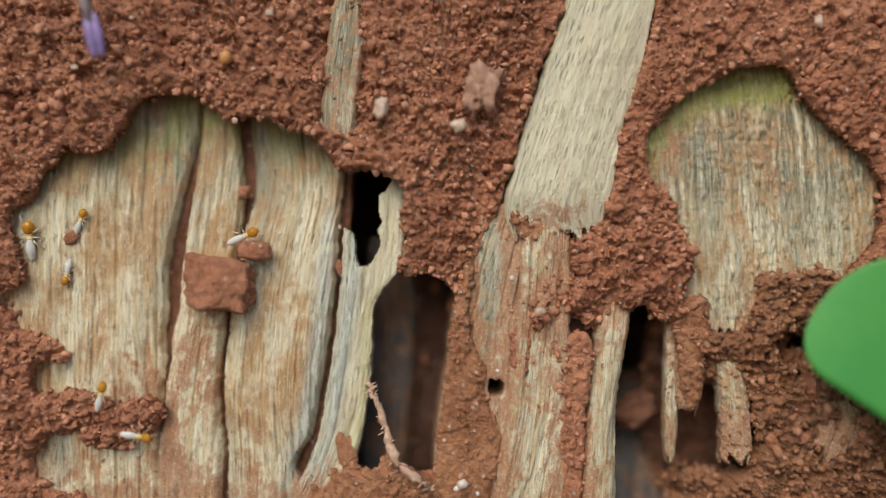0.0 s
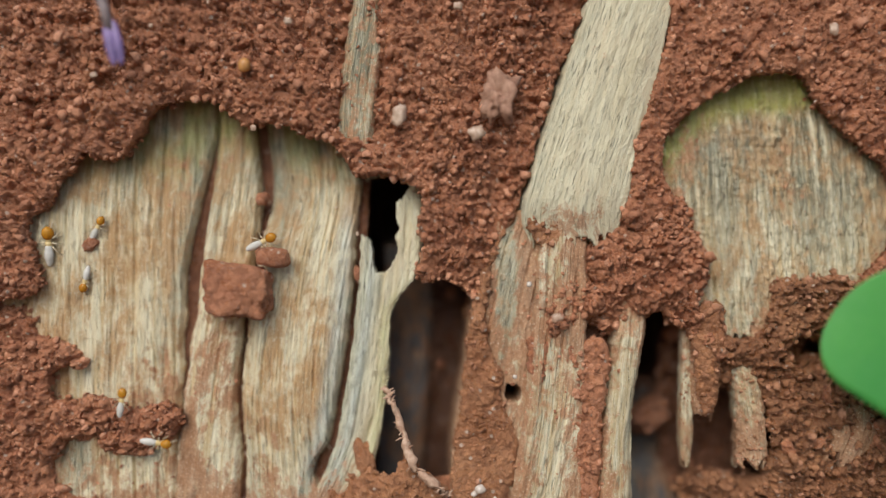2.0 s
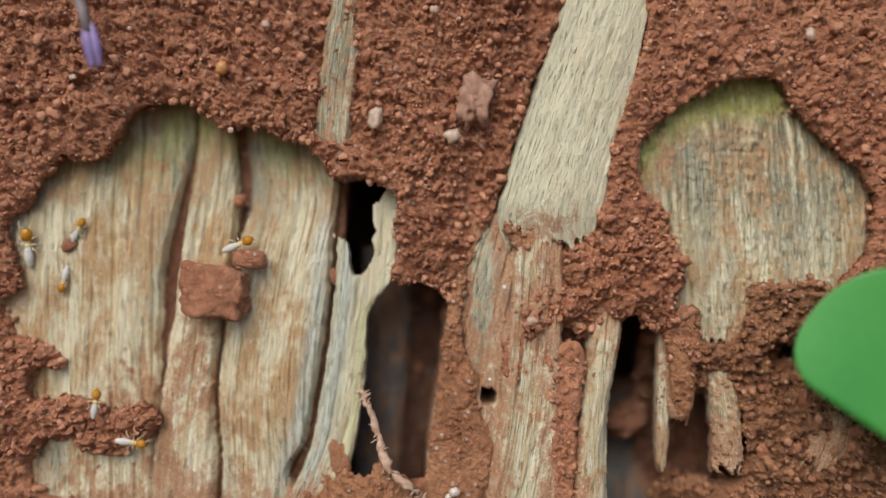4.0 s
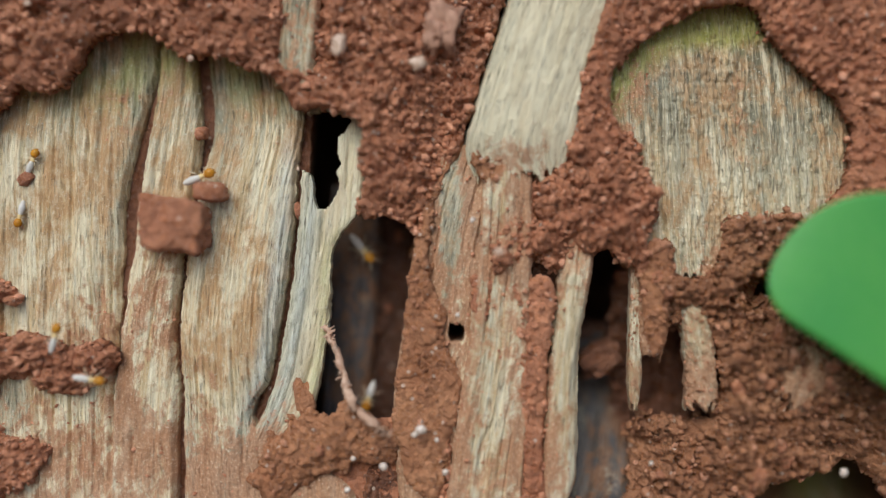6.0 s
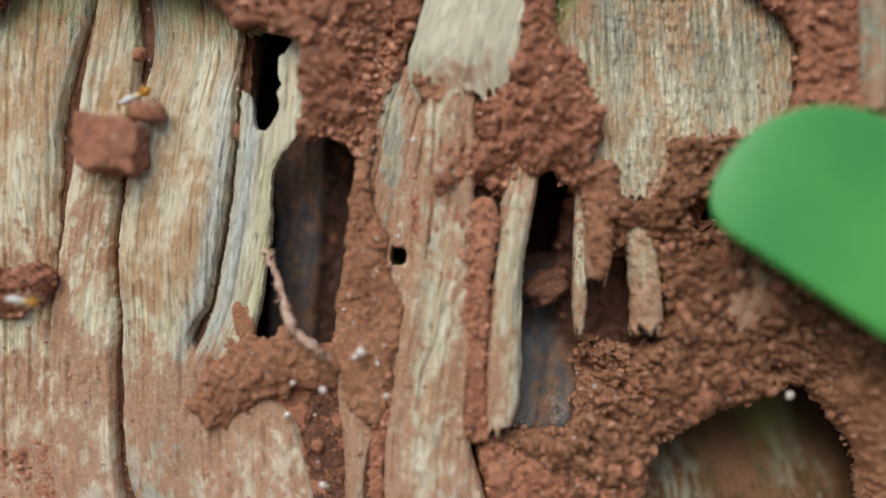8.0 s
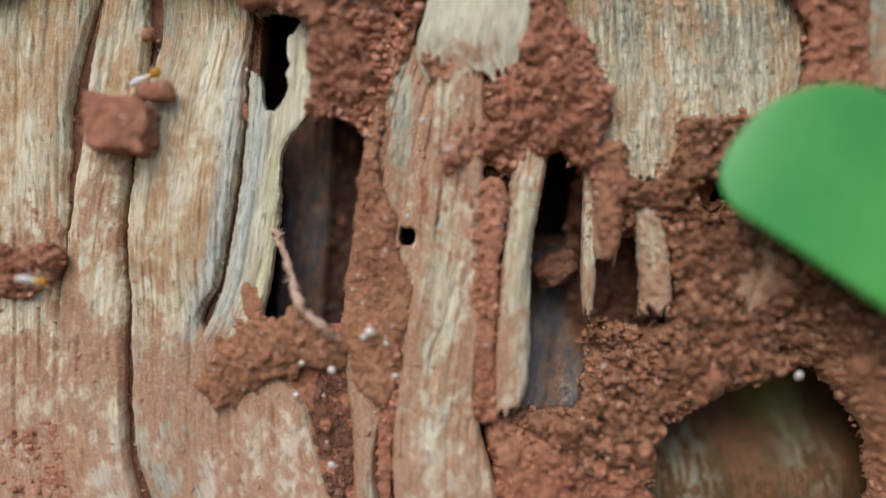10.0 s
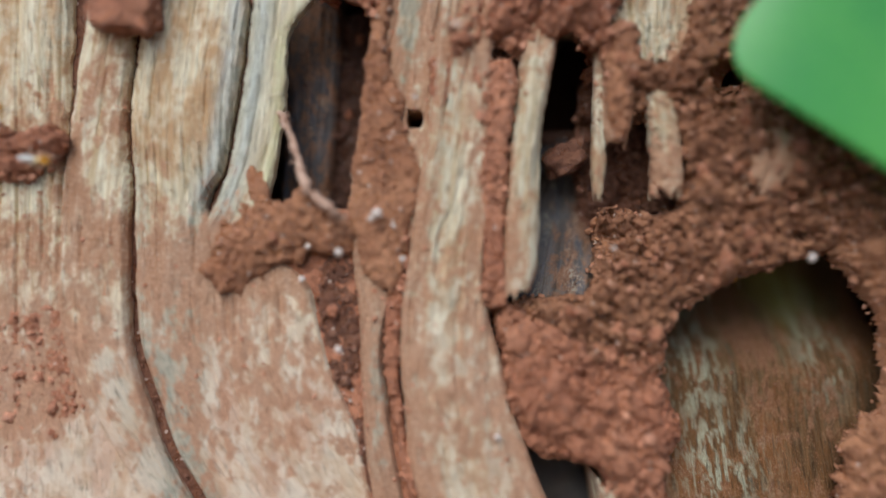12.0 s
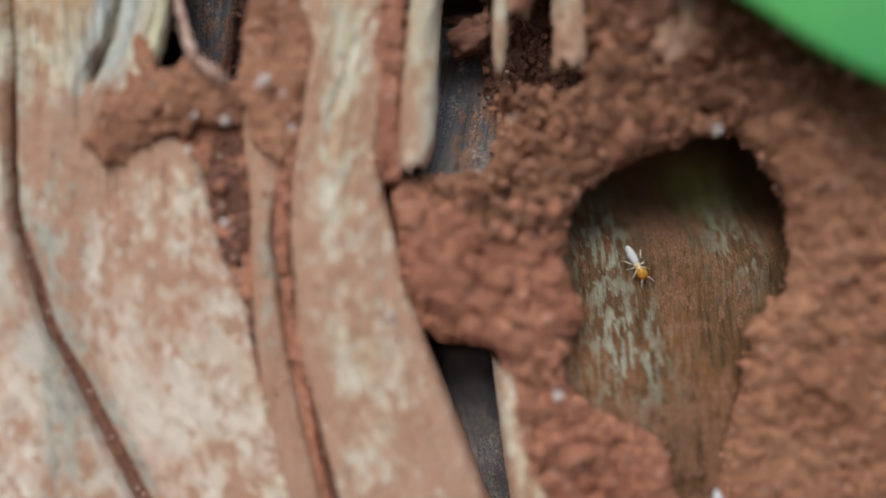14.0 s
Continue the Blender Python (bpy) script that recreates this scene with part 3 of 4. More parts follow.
def left_grey(s, d):
    c = curve(CRACK_C, d)
    b = curve(CRACK_B, d)
    a = curve(CRACK_A, d)
    # weathering grey; beside crack A and below the rim it carries shade too
    return (1.0 * spot(s, d, (95, 812), (34, 44)) + 0.75 * np.exp(-((s - a + 22) / 14) ** 2) * step(660, 520, d) + 0.9 * spot(s, d, (470, 300), (44, 90)) + 0.5 * spot(s, d, (300, 230), (30, 60)) + 0.9 * np.exp(-((s - c + 14) / 16) ** 2) * step(420, 560, d) + 0.7 * np.exp(-((s - c - 22) / 22) ** 2) + 0.35 * step(380, 180, d)
            + 0.6 * np.exp(-((s - b - 22) / 16) ** 2) * step(640, 900, d) + 1.5 * np.exp(-((s - b - 26) / 17) ** 2) * step(1020, 1120, d) + 0.4 * np.exp(-((s - b + 40) / 24) ** 2) * step(1040, 1150, d))


wood_strip([(-320, -330), (1700, -330)], beside(CRACK_A, -1, WIDE_A), -320, 1700, lambda s, d: -1.3 - 1.6 * step(400, 200, d), seed=1, gritty=0.45, moss_and_light=lambda s, d: 0.75 * step(340, 190, d) * step(-0.35, 0.3, fractal(s / 30, d / 160, 55, 2)), dirt=left_clay, grey=left_grey, dd=5, bow=0.3, calm=760)
wood_strip(beside(CRACK_A, 1, WIDE_A), beside(CRACK_B, -1, WIDE_B), -320, 1700, lambda s, d: -1.1 - 1.7 * step(400, 200, d), seed=2, gritty=0.45, moss_and_light=lambda s, d: 0.75 * step(340, 190, d) * step(-0.35, 0.3, fractal(s / 30, d / 160, 55, 2)), dirt=left_clay, grey=left_grey, bow=0.2)
wood_strip(beside(CRACK_B, 1, WIDE_B), LOW_L, -320, 1700, lambda s, d: -1.2 - 1.8 * step(420, 230, d) - 0.8 * spot(s, d, (450, 300), (30, 160)), seed=3, gritty=0.45, moss_and_light=lambda s, d: 0.75 * step(340, 190, d) * step(-0.35, 0.3, fractal(s / 30, d / 160, 55, 2)), dirt=left_clay, grey=left_grey)
wood_strip(beside(CRACK_C, 1, WIDE_C), EDGE_D, -320, 920, lambda s, d: -1.0 - 1.0 * step(420, 230, d), mat=WOOD_PALE, seed=4, gritty=0.45, moss_and_light=lambda s, d: 0.45 * np.exp(-((s - curve(EDGE_D, d) + 8) / 12) ** 2) * step(470, 540, d) + 0.75 * step(340, 190, d) * step(-0.35, 0.3, fractal(s / 30, d / 160, 55, 2)), dirt=left_clay, grey=left_grey, holes=[HOLE_ONE], bow=0.15, roll=0.15, thick=1.6)

# clay packed in the cracks, toned down by the shade that lies in them
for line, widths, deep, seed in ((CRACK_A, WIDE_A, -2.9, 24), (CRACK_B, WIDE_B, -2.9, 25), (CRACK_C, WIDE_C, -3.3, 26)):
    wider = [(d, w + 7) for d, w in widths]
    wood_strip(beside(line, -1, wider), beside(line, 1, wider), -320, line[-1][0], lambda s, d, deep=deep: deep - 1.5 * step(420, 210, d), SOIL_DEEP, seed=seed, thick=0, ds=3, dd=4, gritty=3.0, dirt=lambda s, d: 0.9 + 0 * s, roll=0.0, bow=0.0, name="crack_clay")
# clay that fills the cracks from behind, and the groove further down; crack shade is put into its dark tones
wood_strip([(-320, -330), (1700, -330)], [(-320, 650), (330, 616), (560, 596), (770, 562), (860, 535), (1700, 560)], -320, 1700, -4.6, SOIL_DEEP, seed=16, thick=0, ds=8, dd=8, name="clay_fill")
wood_strip([(840, 640), (930, 560), (1113, 690), (1299, 770), (1700, 870)], [(840, 780), (930, 800), (1039, 800), (1280, 880), (1456, 910), (1700, 980)], 840, 1700, -2.0, SOIL, seed=17, thick=0, ds=3, dd=4, name="clay_fill")
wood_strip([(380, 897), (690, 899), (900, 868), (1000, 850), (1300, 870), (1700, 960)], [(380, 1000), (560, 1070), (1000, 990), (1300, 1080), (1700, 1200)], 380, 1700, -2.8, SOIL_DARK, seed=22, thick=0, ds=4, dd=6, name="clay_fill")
# weathered strip showing through the upper crust
wood_strip([(-320, 590), (0, 590), (120, 572), (268, 560)], [(-320, 650), (0, 640), (100, 644), (170, 638), (268, 622)], -320, 262, 0.7, seed=21, gritty=1.6, dirt=lambda s, d: 0.30 + 0.3 * step(60, 0, np.abs(d - 130)) * step(600, 640, s), grey=lambda s, d: 0.6 + 0 * s, thick=3, bow=0.0, fray=10)
# the raised pale strip; the shade on its left flank is put into the grey
wood_strip([(-320, 1085), (-220, 1060), (0, 1000), (120, 960), (220, 930), (300, 905), (370, 890), (440, 905)],
           [(-320, 1230), (-220, 1200), (0, 1165), (160, 1130), (240, 1104), (330, 1090), (440, 1060)], -320, 440, lambda s, d: 0.8 - 1.4 * step(330, 430, d), WOOD_CREAM, seed=5, bow=0.9, roll=1.8,
           dirt=lambda s, d: 0.85 * spot(s, d, (965, 385), (60, 40)) + 0.25 * spot(s, d, (1030, 390), (40, 40)) - 0.15, grey=lambda s, d: 0.5 * step(60, 0, s - (1000 - d * 0.32)) + 0.1, ragged=(0, 18), thick=4)


def mid_clay(s, d):
    return (0.80 + 0.12 * step(640, 560, d) - 1.5 * spot(s, d, (866, 480), (17, 110)) + 0.25 * step(850, 835, s) + 0.35 * spot(s, d, (906, 500), (10, 120)) - 0.58 * spot(s, d, (938, 760), (42, 260)) - 0.35 * spot(s, d, (955, 450), (24, 60))
            - 0.40 * spot(s, d, (930, 1050), (45, 140)) - 0.65 * spot(s, d, (815, 1180), (24, 200)) - 0.55 * spot(s, d, (980, 1330), (60, 160)) - 0.75 * spot(s, d, (1076, 740), (36, 260)))


NOOK = [(866, 678), (874, 673), (890, 680), (889, 698), (878, 703), (867, 697)]
# the coated strip beside the long hollow, and the grey strip it runs down into
wood_strip([(360, 850), (440, 826), (520, 808), (600, 796), (700, 783), (780, 770), (840, 766), (950, 772), (1039, 783), (1169, 788), (1280, 797), (1438, 829), (1700, 900)],
           [(360, 938), (480, 928), (600, 918), (720, 906), (815, 892), (910, 872), (1005, 838), (1100, 826), (1150, 832), (1299, 857), (1456, 894), (1700, 965)],
           360, 1700, -1.0, seed=6, gritty=1.0, dirt=mid_clay, grey=lambda s, d: 1.2 * spot(s, d, (866, 480), (26, 120)) + 0.8 * step(980, 1080, d), holes=[NOOK])
MAIN_L = [(360, 926), (615, 908), (720, 897), (815, 883), (910, 868), (1005, 858), (1100, 857), (1206, 867), (1299, 878), (1391, 904), (1466, 924), (1700, 1000)]
wood_strip(MAIN_L, [(360, 1015), (600, 1010), (700, 1006), (850, 1004), (1002, 1000), (1094, 1028), (1169, 1042), (1243, 1070), (1336, 1107), (1456, 1153), (1700, 1260)],
           360, 1700, 0.2, seed=7, gritty=1.0, dirt=mid_clay, grey=lambda s, d: 0.15 + 0 * s, bow=0.4)
wood_strip([(470, 1078), (600, 1056), (700, 1045), (836, 1032), (1000, 1026)], [(470, 1140), (571, 1117), (679, 1097), (817, 1089), (900, 1090), (945, 1086), (985, 1068), (1000, 1055)],
           470, 1000, lambda s, d: 0.2 - 1.6 * step(600, 520, d), seed=8, gritty=0.9, dirt=mid_clay, grey=lambda s, d: 0.25 + 0 * s, ragged=(0, 12), bow=0.5)
# recessed wood of the arched opening
wood_strip([(40, 1120), (700, 1150)], [(40, 1640), (700, 1640)], 60, 612, lambda s, d: -1.5 - 1.0 * step(330, 90, d) - 0.7 * step(1480, 1590, s),
           seed=10, gritty=0.6, dirt=lambda s, d: -0.1 + 0.4 * spot(s, d, (1380, 330), (30, 110)) + 0.5 * step(430, 600, d) + 0.35 * step(1250, 1180, s), grey=lambda s, d: 0.28 + 0.5 * spot(s, d, (1440, 390), (40, 80)) + 0.5 * spot(s, d, (1250, 250), (90, 50)),
           # yellow-green growth on the rim; at upper right the overhang's shade is painted in
           moss_and_light=lambda s, d: np.clip(0.95 * step(190, 150, d) + 0.95 * step(75, 25, np.hypot((s - 1330) * 0.9, d - 335) * -1 + 205) * step(1420, 1340, s) * step(330, 280, d) + 0.6 * step(-10, -70, d - 200 - (s - 1400) * 0.8) * step(1340, 1420, s), 0, 1), bow=0.5, ragged=(0, 16), shag=0.55, ds=2.0, dd=3.0, holes=[[(1060, 530), (1190, 530), (1196, 660), (1060, 660)], [(1370, 565), (1455, 565), (1455, 660), (1370, 660)]])
# wood inside the hollows; the grey strips' dark tone holds shade too
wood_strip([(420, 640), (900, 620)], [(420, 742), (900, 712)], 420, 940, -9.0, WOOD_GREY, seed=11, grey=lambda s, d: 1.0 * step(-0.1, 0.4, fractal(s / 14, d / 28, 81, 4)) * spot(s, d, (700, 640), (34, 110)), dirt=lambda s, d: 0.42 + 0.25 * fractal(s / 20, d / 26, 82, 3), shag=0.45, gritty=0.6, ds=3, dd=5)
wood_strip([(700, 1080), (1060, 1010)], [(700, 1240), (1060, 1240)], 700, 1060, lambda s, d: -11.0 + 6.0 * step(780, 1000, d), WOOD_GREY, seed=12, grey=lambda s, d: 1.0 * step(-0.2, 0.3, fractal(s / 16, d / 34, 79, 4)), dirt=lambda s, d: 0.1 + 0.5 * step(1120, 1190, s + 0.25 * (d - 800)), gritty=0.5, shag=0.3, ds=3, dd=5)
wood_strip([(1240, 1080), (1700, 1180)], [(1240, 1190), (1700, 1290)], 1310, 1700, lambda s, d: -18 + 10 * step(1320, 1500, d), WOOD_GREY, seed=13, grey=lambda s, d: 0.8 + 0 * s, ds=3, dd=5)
wood_strip([(1290, 1192), (1518, 1222), (1700, 1250)], [(1290, 1225), (1400, 1245), (1518, 1285), (1700, 1340)], 1290, 1700, 0.0, seed=14, gritty=0.7, dirt=lambda s, d: 0.5 + 0 * s, ragged=(14, 0))
# floor of the pit: some of its shade is put into the dark brown
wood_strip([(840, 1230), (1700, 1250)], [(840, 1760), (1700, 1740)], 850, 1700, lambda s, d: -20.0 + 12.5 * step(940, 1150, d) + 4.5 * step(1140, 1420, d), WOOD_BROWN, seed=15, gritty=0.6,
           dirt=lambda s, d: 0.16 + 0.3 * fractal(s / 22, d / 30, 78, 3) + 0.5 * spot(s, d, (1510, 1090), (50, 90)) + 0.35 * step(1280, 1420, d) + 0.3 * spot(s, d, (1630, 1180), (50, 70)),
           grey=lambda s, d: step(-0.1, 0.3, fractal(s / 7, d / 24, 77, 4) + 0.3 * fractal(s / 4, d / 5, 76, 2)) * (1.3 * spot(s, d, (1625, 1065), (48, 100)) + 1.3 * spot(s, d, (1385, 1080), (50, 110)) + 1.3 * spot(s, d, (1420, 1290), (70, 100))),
           # green here is light through the leaf, put into the colour
           moss_and_light=lambda s, d: 0.8 * spot(s, d, (1600, 975), (60, 60)), ds=3.2, dd=5)
# splinters and pegs left hanging over the hollow
def peg(line, widths, top, bottom, base, seed, dirt, ragged=18.0, name="splinter"):
    """A rounded splinter hanging along a line of (d, s), its lower end frayed."""
    d, a = np.meshgrid(np.arange(top, bottom + 1, 2.5), np.linspace(-1.9, 1.9, 26), indexing="ij")
    w = curve(widths, d) * (1 + 0.16 * fractal(d / 30, a * 1.2, seed, 3) + 0.08 * smooth_noise(d / 7, a * 4, seed + 1))
    s = curve(line, d) + w * np.sin(a)
    h = base + 0.07 * w * np.cos(a) + 0.10 * smooth_noise(a * 5, d / 60, seed + 2) + 0.12 * fractal(a * 3, d / 14, seed + 3, 3) - 2.6 * (1 - step(top, top + 50, d))
    keep = d < bottom - ragged * (1 + 0.9 * smooth_noise(a * 3.2, a * 0, seed + 4) + 0.4 * smooth_noise(a * 9, a * 0, seed + 5))
    clay = dirt(s, d)
    ob = surface(name, WOOD, s, d, h, keep, 1.0, {"dirt": clay, "grey": 0.35 + 0 * s, "frost": 0 * s, "bleach": 0 * s, "moss_and_light": 0 * s, "shade": 0.2 + 0 * s}, (a * w * 0.07 + 31 * seed, d * 0.07))
    tagged(under(ob, stump), "")
    chosen = (np.clip(clay + 0.3 * fractal(s / 14, d / 14, seed + 6, 2), 0, 1) * keep * (np.abs(a) < 1.5)).ravel() > np.random.default_rng(seed).uniform(0, 1, s.size)
    crumbs(ob, s.ravel()[chosen], d.ravel()[chosen], h.ravel()[chosen] - 0.08, int(chosen.sum() * 0.3), seed + 7, 0.55, 4.5, CRUMB_WARM)


peg([(530, 1196), (640, 1193), (750, 1192), (832, 1192)], [(530, 10), (700, 10), (760, 12), (832, 5)], 530, 834, -1.6, 18, lambda s, d: 0.22 + 0.3 * step(700, 620, d), 10)
peg([(540, 1226), (640, 1221), (735, 1222)], [(540, 26), (640, 24), (700, 22), (738, 13)], 560, 738, -1.3, 19, lambda s, d: 0.85 + 0 * s, 10)
peg([(600, 1290), (680, 1298), (760, 1306), (828, 1309)], [(600, 24), (690, 25), (760, 26), (830, 27)], 606, 832, -1.2, 20, lambda s, d: 0.30 + 0.45 * step(700, 750, d) * step(830, 800, d), 16)
wood_strip([(-320, 1560), (0, 1608), (200, 1648), (480, 1655)], [(-320, 1640), (0, 1680), (200, 1698), (480, 1692)], -320, 470, 2.6, seed=27, gritty=0.8, dirt=lambda s, d: 0.3 + 0.3 * step(250, 420, d), grey=lambda s, d: 0.5 + 0 * s, bow=0.8, thick=4, ragged=(0, 18))
wood_strip([(-320, 1646), (0, 1690), (200, 1704), (420, 1704)], [(-320, 1800), (420, 1830)], -320, 420, 1.6, mat=WOOD_CREAM, seed=28, bow=0.6, thick=4, ragged=(0, 20))
wood_strip([(680, 1446), (740, 1440), (830, 1418)], [(680, 1500), (740, 1528), (830, 1482)], 680, 830, lambda s, d: -0.2 + 1.5 * spot(s, d, (1480, 750), (60, 70)), seed=23, gritty=1.0, dirt=lambda s, d: 0.5 + 0.4 * step(720, 780, d), grey=lambda s, d: 0.5 + 0 * s, fray=12, ragged=(16, 20), thick=3, ds=2.0)

# ---- clay crusts ----
def clods(crust, s, d, h, count, seed, bulk):
    """Larger clods, each a part of its own on shared meshes."""
    rng = np.random.default_rng(seed + 1)
    for k in range(min(count, 60) if len(s) else 0):
        i = rng.integers(0, len(s))
        r = rng.uniform(9, 17) * bulk * U
        ob = new("clod", CLOD_MESHES[rng.integers(0, len(CLOD_MESHES))])
        ob.parent = crust
        ob.location = place(s[i], d[i], h[i] + 0.1 * r * 1000) - Vector(crust.location)
        ob.rotation_euler = rng.uniform(0, 6.28, 3)
        ob.scale = (r, r * rng.uniform(0.75, 1), r * rng.uniform(0.7, 1))


def soil_crust(outline, lift, thick=2.4, mat=SOIL, seed=0, lump=1.0, rim=34.0, ragged=7.0, gaps=(), size=1.0, res=2.6, label="", under_rim=7.0, name="soil_crust", slope=None, density=1.0, lumps=1.0, bulk=1.0):
    """A crust of clay pellets over the wood: thick in the middle, rounded down to its ragged rim."""
    o = np.array(outline)
    s, d = np.meshgrid(np.arange(o[:, 0].min() - 12, o[:, 0].max() + 12, res), np.arange(o[:, 1].min() - 12, o[:, 1].max() + 12, res))
    s, d = s + res * 0.35 * smooth_noise(s / 5, d / 5, 91), d + res * 0.35 * smooth_noise(s / 5, d / 5, 92)
    near = inside(outline, s, d)
    for gap in gaps:
        near = np.minimum(near, -inside(gap, s, d))
    near = near + ragged * fractal(s / 22, d / 22, seed + 1, 3)
    slope_d, slope_s = np.gradient(inside(outline, s, d), res)
    k = np.clip(near / rim, 0, 1)
    h = lift + thick * (np.sqrt(1 - (1 - k) ** 2) - 1)
    h = h + lump * (0.9 * fractal(s / 170, d / 170, seed + 2, 3) + 0.55 * fractal(s / 60, d / 60, seed + 3, 2))
    wx, wy = s + 6 * smooth_noise(s / 7, d / 7, seed + 21), d + 6 * smooth_noise(s / 7, d / 7, seed + 22)
    patchy = 0.45 + 0.55 * step(-0.3, 0.35, fractal(s / 90, d / 90, seed + 4, 2))
    h = h + size * (1.25 * patchy * chunked(wx / 42, wy / 42, seed + 5) + 0.5 * pebbled(wx / 27, wy / 27, seed + 8) + 0.85 * chunked(wx / 17, wy / 17, seed + 6) + 0.5 * chunked(wx / 8.2, wy / 8.2, seed + 7)) - 1.2 * size
    h = h - 1.0 * size * step(0.25, 0.7, fractal(s / 34, d / 34, seed + 9, 2))
    if slope:
        h = h + slope(s, d)
    crust = tagged(surface(name, mat, s, d, h, near > 0, under_rim, flare=0.25, inset=(slope_s, slope_d)), label or "crumbly red clay sheeting built by termites over wood", "soil crust", "clay crusts")
    seen = (near > 1.5) & (s > -90) & (s < 1860) & (d > -90) & (d < 1580)
    rng = np.random.default_rng(seed + 9)
    wall = (near > 0) & (near < 5) & (s > -90) & (s < 1860) & (d > -90) & (d < 1580)
    ws, wd, wh = (np.tile(v[wall], 3) for v in (s, d, h))
    wh = wh - rng.uniform(0, 1, len(wh)) ** 1.5 * min(under_rim, 1.6)
    crumbs(crust, np.concatenate([s[seen], ws]), np.concatenate([d[seen], wd]), np.concatenate([h[seen], wh]), int((seen.sum() + len(ws)) * res * res / 150 * density * max(size, 0.6)), seed, mat={SOIL_WARM: CRUMB_WARM, SOIL_DIM: CRUMB_WARM, SOIL_DEEP: CRUMB_DEEP, SOIL_DARK: CRUMB_DARK}.get(mat, CRUMB))
    clods(crust, s[seen & (near > 16)], d[seen & (near > 16)], h[seen & (near > 16)], int(seen.sum() * res * res / 16000 * lumps), seed, bulk)
    return crust


soil_crust([(-330, -320), (1065, -320), (1005, 0), (960, 120), (930, 220), (905, 300), (885, 365), (855, 420), (836, 470), (812, 520), (786, 498), (750, 485), (718, 490), (702, 474), (716, 430), (708, 385),
            (714, 345), (690, 313), (640, 303), (600, 306), (578, 268), (545, 237), (500, 225), (450, 212), (412, 216), (385, 197), (340, 170), (285, 173), (242, 196), (215, 240), (180, 272), (150, 276),
            (120, 264), (92, 300), (60, 350), (22, 378), (28, 420), (44, 470), (35, 505), (0, 515), (-330, 520)], 1.7, 1.5, seed=100, rim=15, under_rim=7.0, slope=lambda s, d: -2.3 * np.exp(-((s - 606) / 46) ** 2) * step(262, 210, d) - 1.6 * np.exp(-((s - 955 + 0.30 * d) / 45) ** 2))
soil_crust([(-330, 530), (-20, 530), (30, 572), (90, 600), (118, 640), (70, 645), (66, 690), (140, 690), (200, 705), (260, 700), (292, 722), (285, 755), (235, 790), (200, 800), (150, 790), (130, 772),
            (84, 782), (64, 815), (76, 850), (110, 870), (170, 890), (60, 990), (-330, 1000)], 1.0, 2.2, seed=120, lumps=5.0, bulk=0.9, ragged=11)
soil_crust([(1172, -320), (1950, -320), (1950, 520), (1560, 520), (1500, 478), (1545, 428), (1560, 350), (1542, 290), (1480, 240), (1412, 172), (1390, 128), (1330, 122), (1260, 145), (1192, 190),
            (1150, 240), (1148, 300), (1168, 345), (1120, 400), (1068, 378), (1080, 330), (1090, 240), (1116, 160), (1152, 20)], 1.3, 1.5, seed=140, size=0.8, rim=15, under_rim=7.0)
soil_crust([(1195, 590), (1230, 562), (1280, 588), (1330, 562), (1342, 490), (1420, 474), (1500, 470), (1600, 480), (1950, 500), (1950, 900), (1640, 960), (1599, 909), (1498, 937), (1416, 965),
            (1343, 1011), (1311, 1075), (1306, 1120), (1200, 1120), (1050, 1010), (1100, 990), (1178, 975), (1188, 900), (1204, 835), (1285, 842), (1330, 820), (1322, 700), (1270, 684), (1236, 700), (1204, 640)],
           0.6, 3.4, SOIL_DIM, slope=lambda s, d: -3.0 * step(1400, 1250, s) * step(770, 830, d) * step(960, 880, d), seed=160, lump=2.3, size=1.45, density=0.85, lumps=2.5, bulk=1.2, rim=36, under_rim=1.2, gaps=[[(1384, 604), (1415, 584), (1442, 606), (1428, 642), (1396, 640)]])
soil_crust([(1600, 880), (1950, 800), (1950, 1700), (1575, 1700), (1562, 1518), (1599, 1333), (1599, 1259), (1642, 1195), (1674, 1139), (1663, 1029), (1635, 974)], 1.0, 4.0, SOIL_WARM, gaps=[[(1650, 1150), (1662, 1138), (1672, 1160), (1664, 1184), (1652, 1180)], [(1594, 1250), (1606, 1244), (1612, 1272), (1602, 1292), (1592, 1280)]], seed=180, density=0.6, lump=1.4, rim=50, under_rim=1.2, ragged=3.0)
soil_crust([(1012, 1002), (1060, 1000), (1200, 1060), (1310, 1060), (1306, 1120), (1324, 1167), (1340, 1222), (1310, 1300), (1352, 1369), (1480, 1443), (1500, 1700), (1255, 1700), (1230, 1518),
            (1207, 1400), (1196, 1290), (1090, 1264), (1044, 1190), (1026, 1100)], 0.6, 3.4, SOIL, seed=200, lump=2.6, size=0.9, density=0.3, lumps=4.0, bulk=1.7, rim=44, under_rim=1.2)
soil_crust([(1050, 372), (1100, 350), (1180, 345), (1215, 400), (1232, 460), (1206, 540), (1222, 604), (1192, 592), (1160, 558), (1122, 545), (1090, 548), (1050, 582), (1000, 564), (950, 592), (918, 576),
            (940, 520), (990, 470), (1004, 420)], 1.4, 2.6, seed=220, lump=1.1, size=1.2, ragged=15, rim=60, label="thick crumbly clump of red clay bridging the hollow")
soil_crust([(884, 358), (880, 378), (852, 430), (838, 500), (832, 590), (862, 650), (858, 700), (880, 740), (890, 800), (870, 880), (850, 980), (800, 960), (778, 900), (767, 840), (771, 780), (783, 700), (793, 600), (804, 520), (832, 440)],
           0.1, 1.0, SOIL_WARM, seed=240, lump=0.35, size=0.38, rim=20, density=0.45, lumps=0.3, label="thin red clay coat over a wood strip")
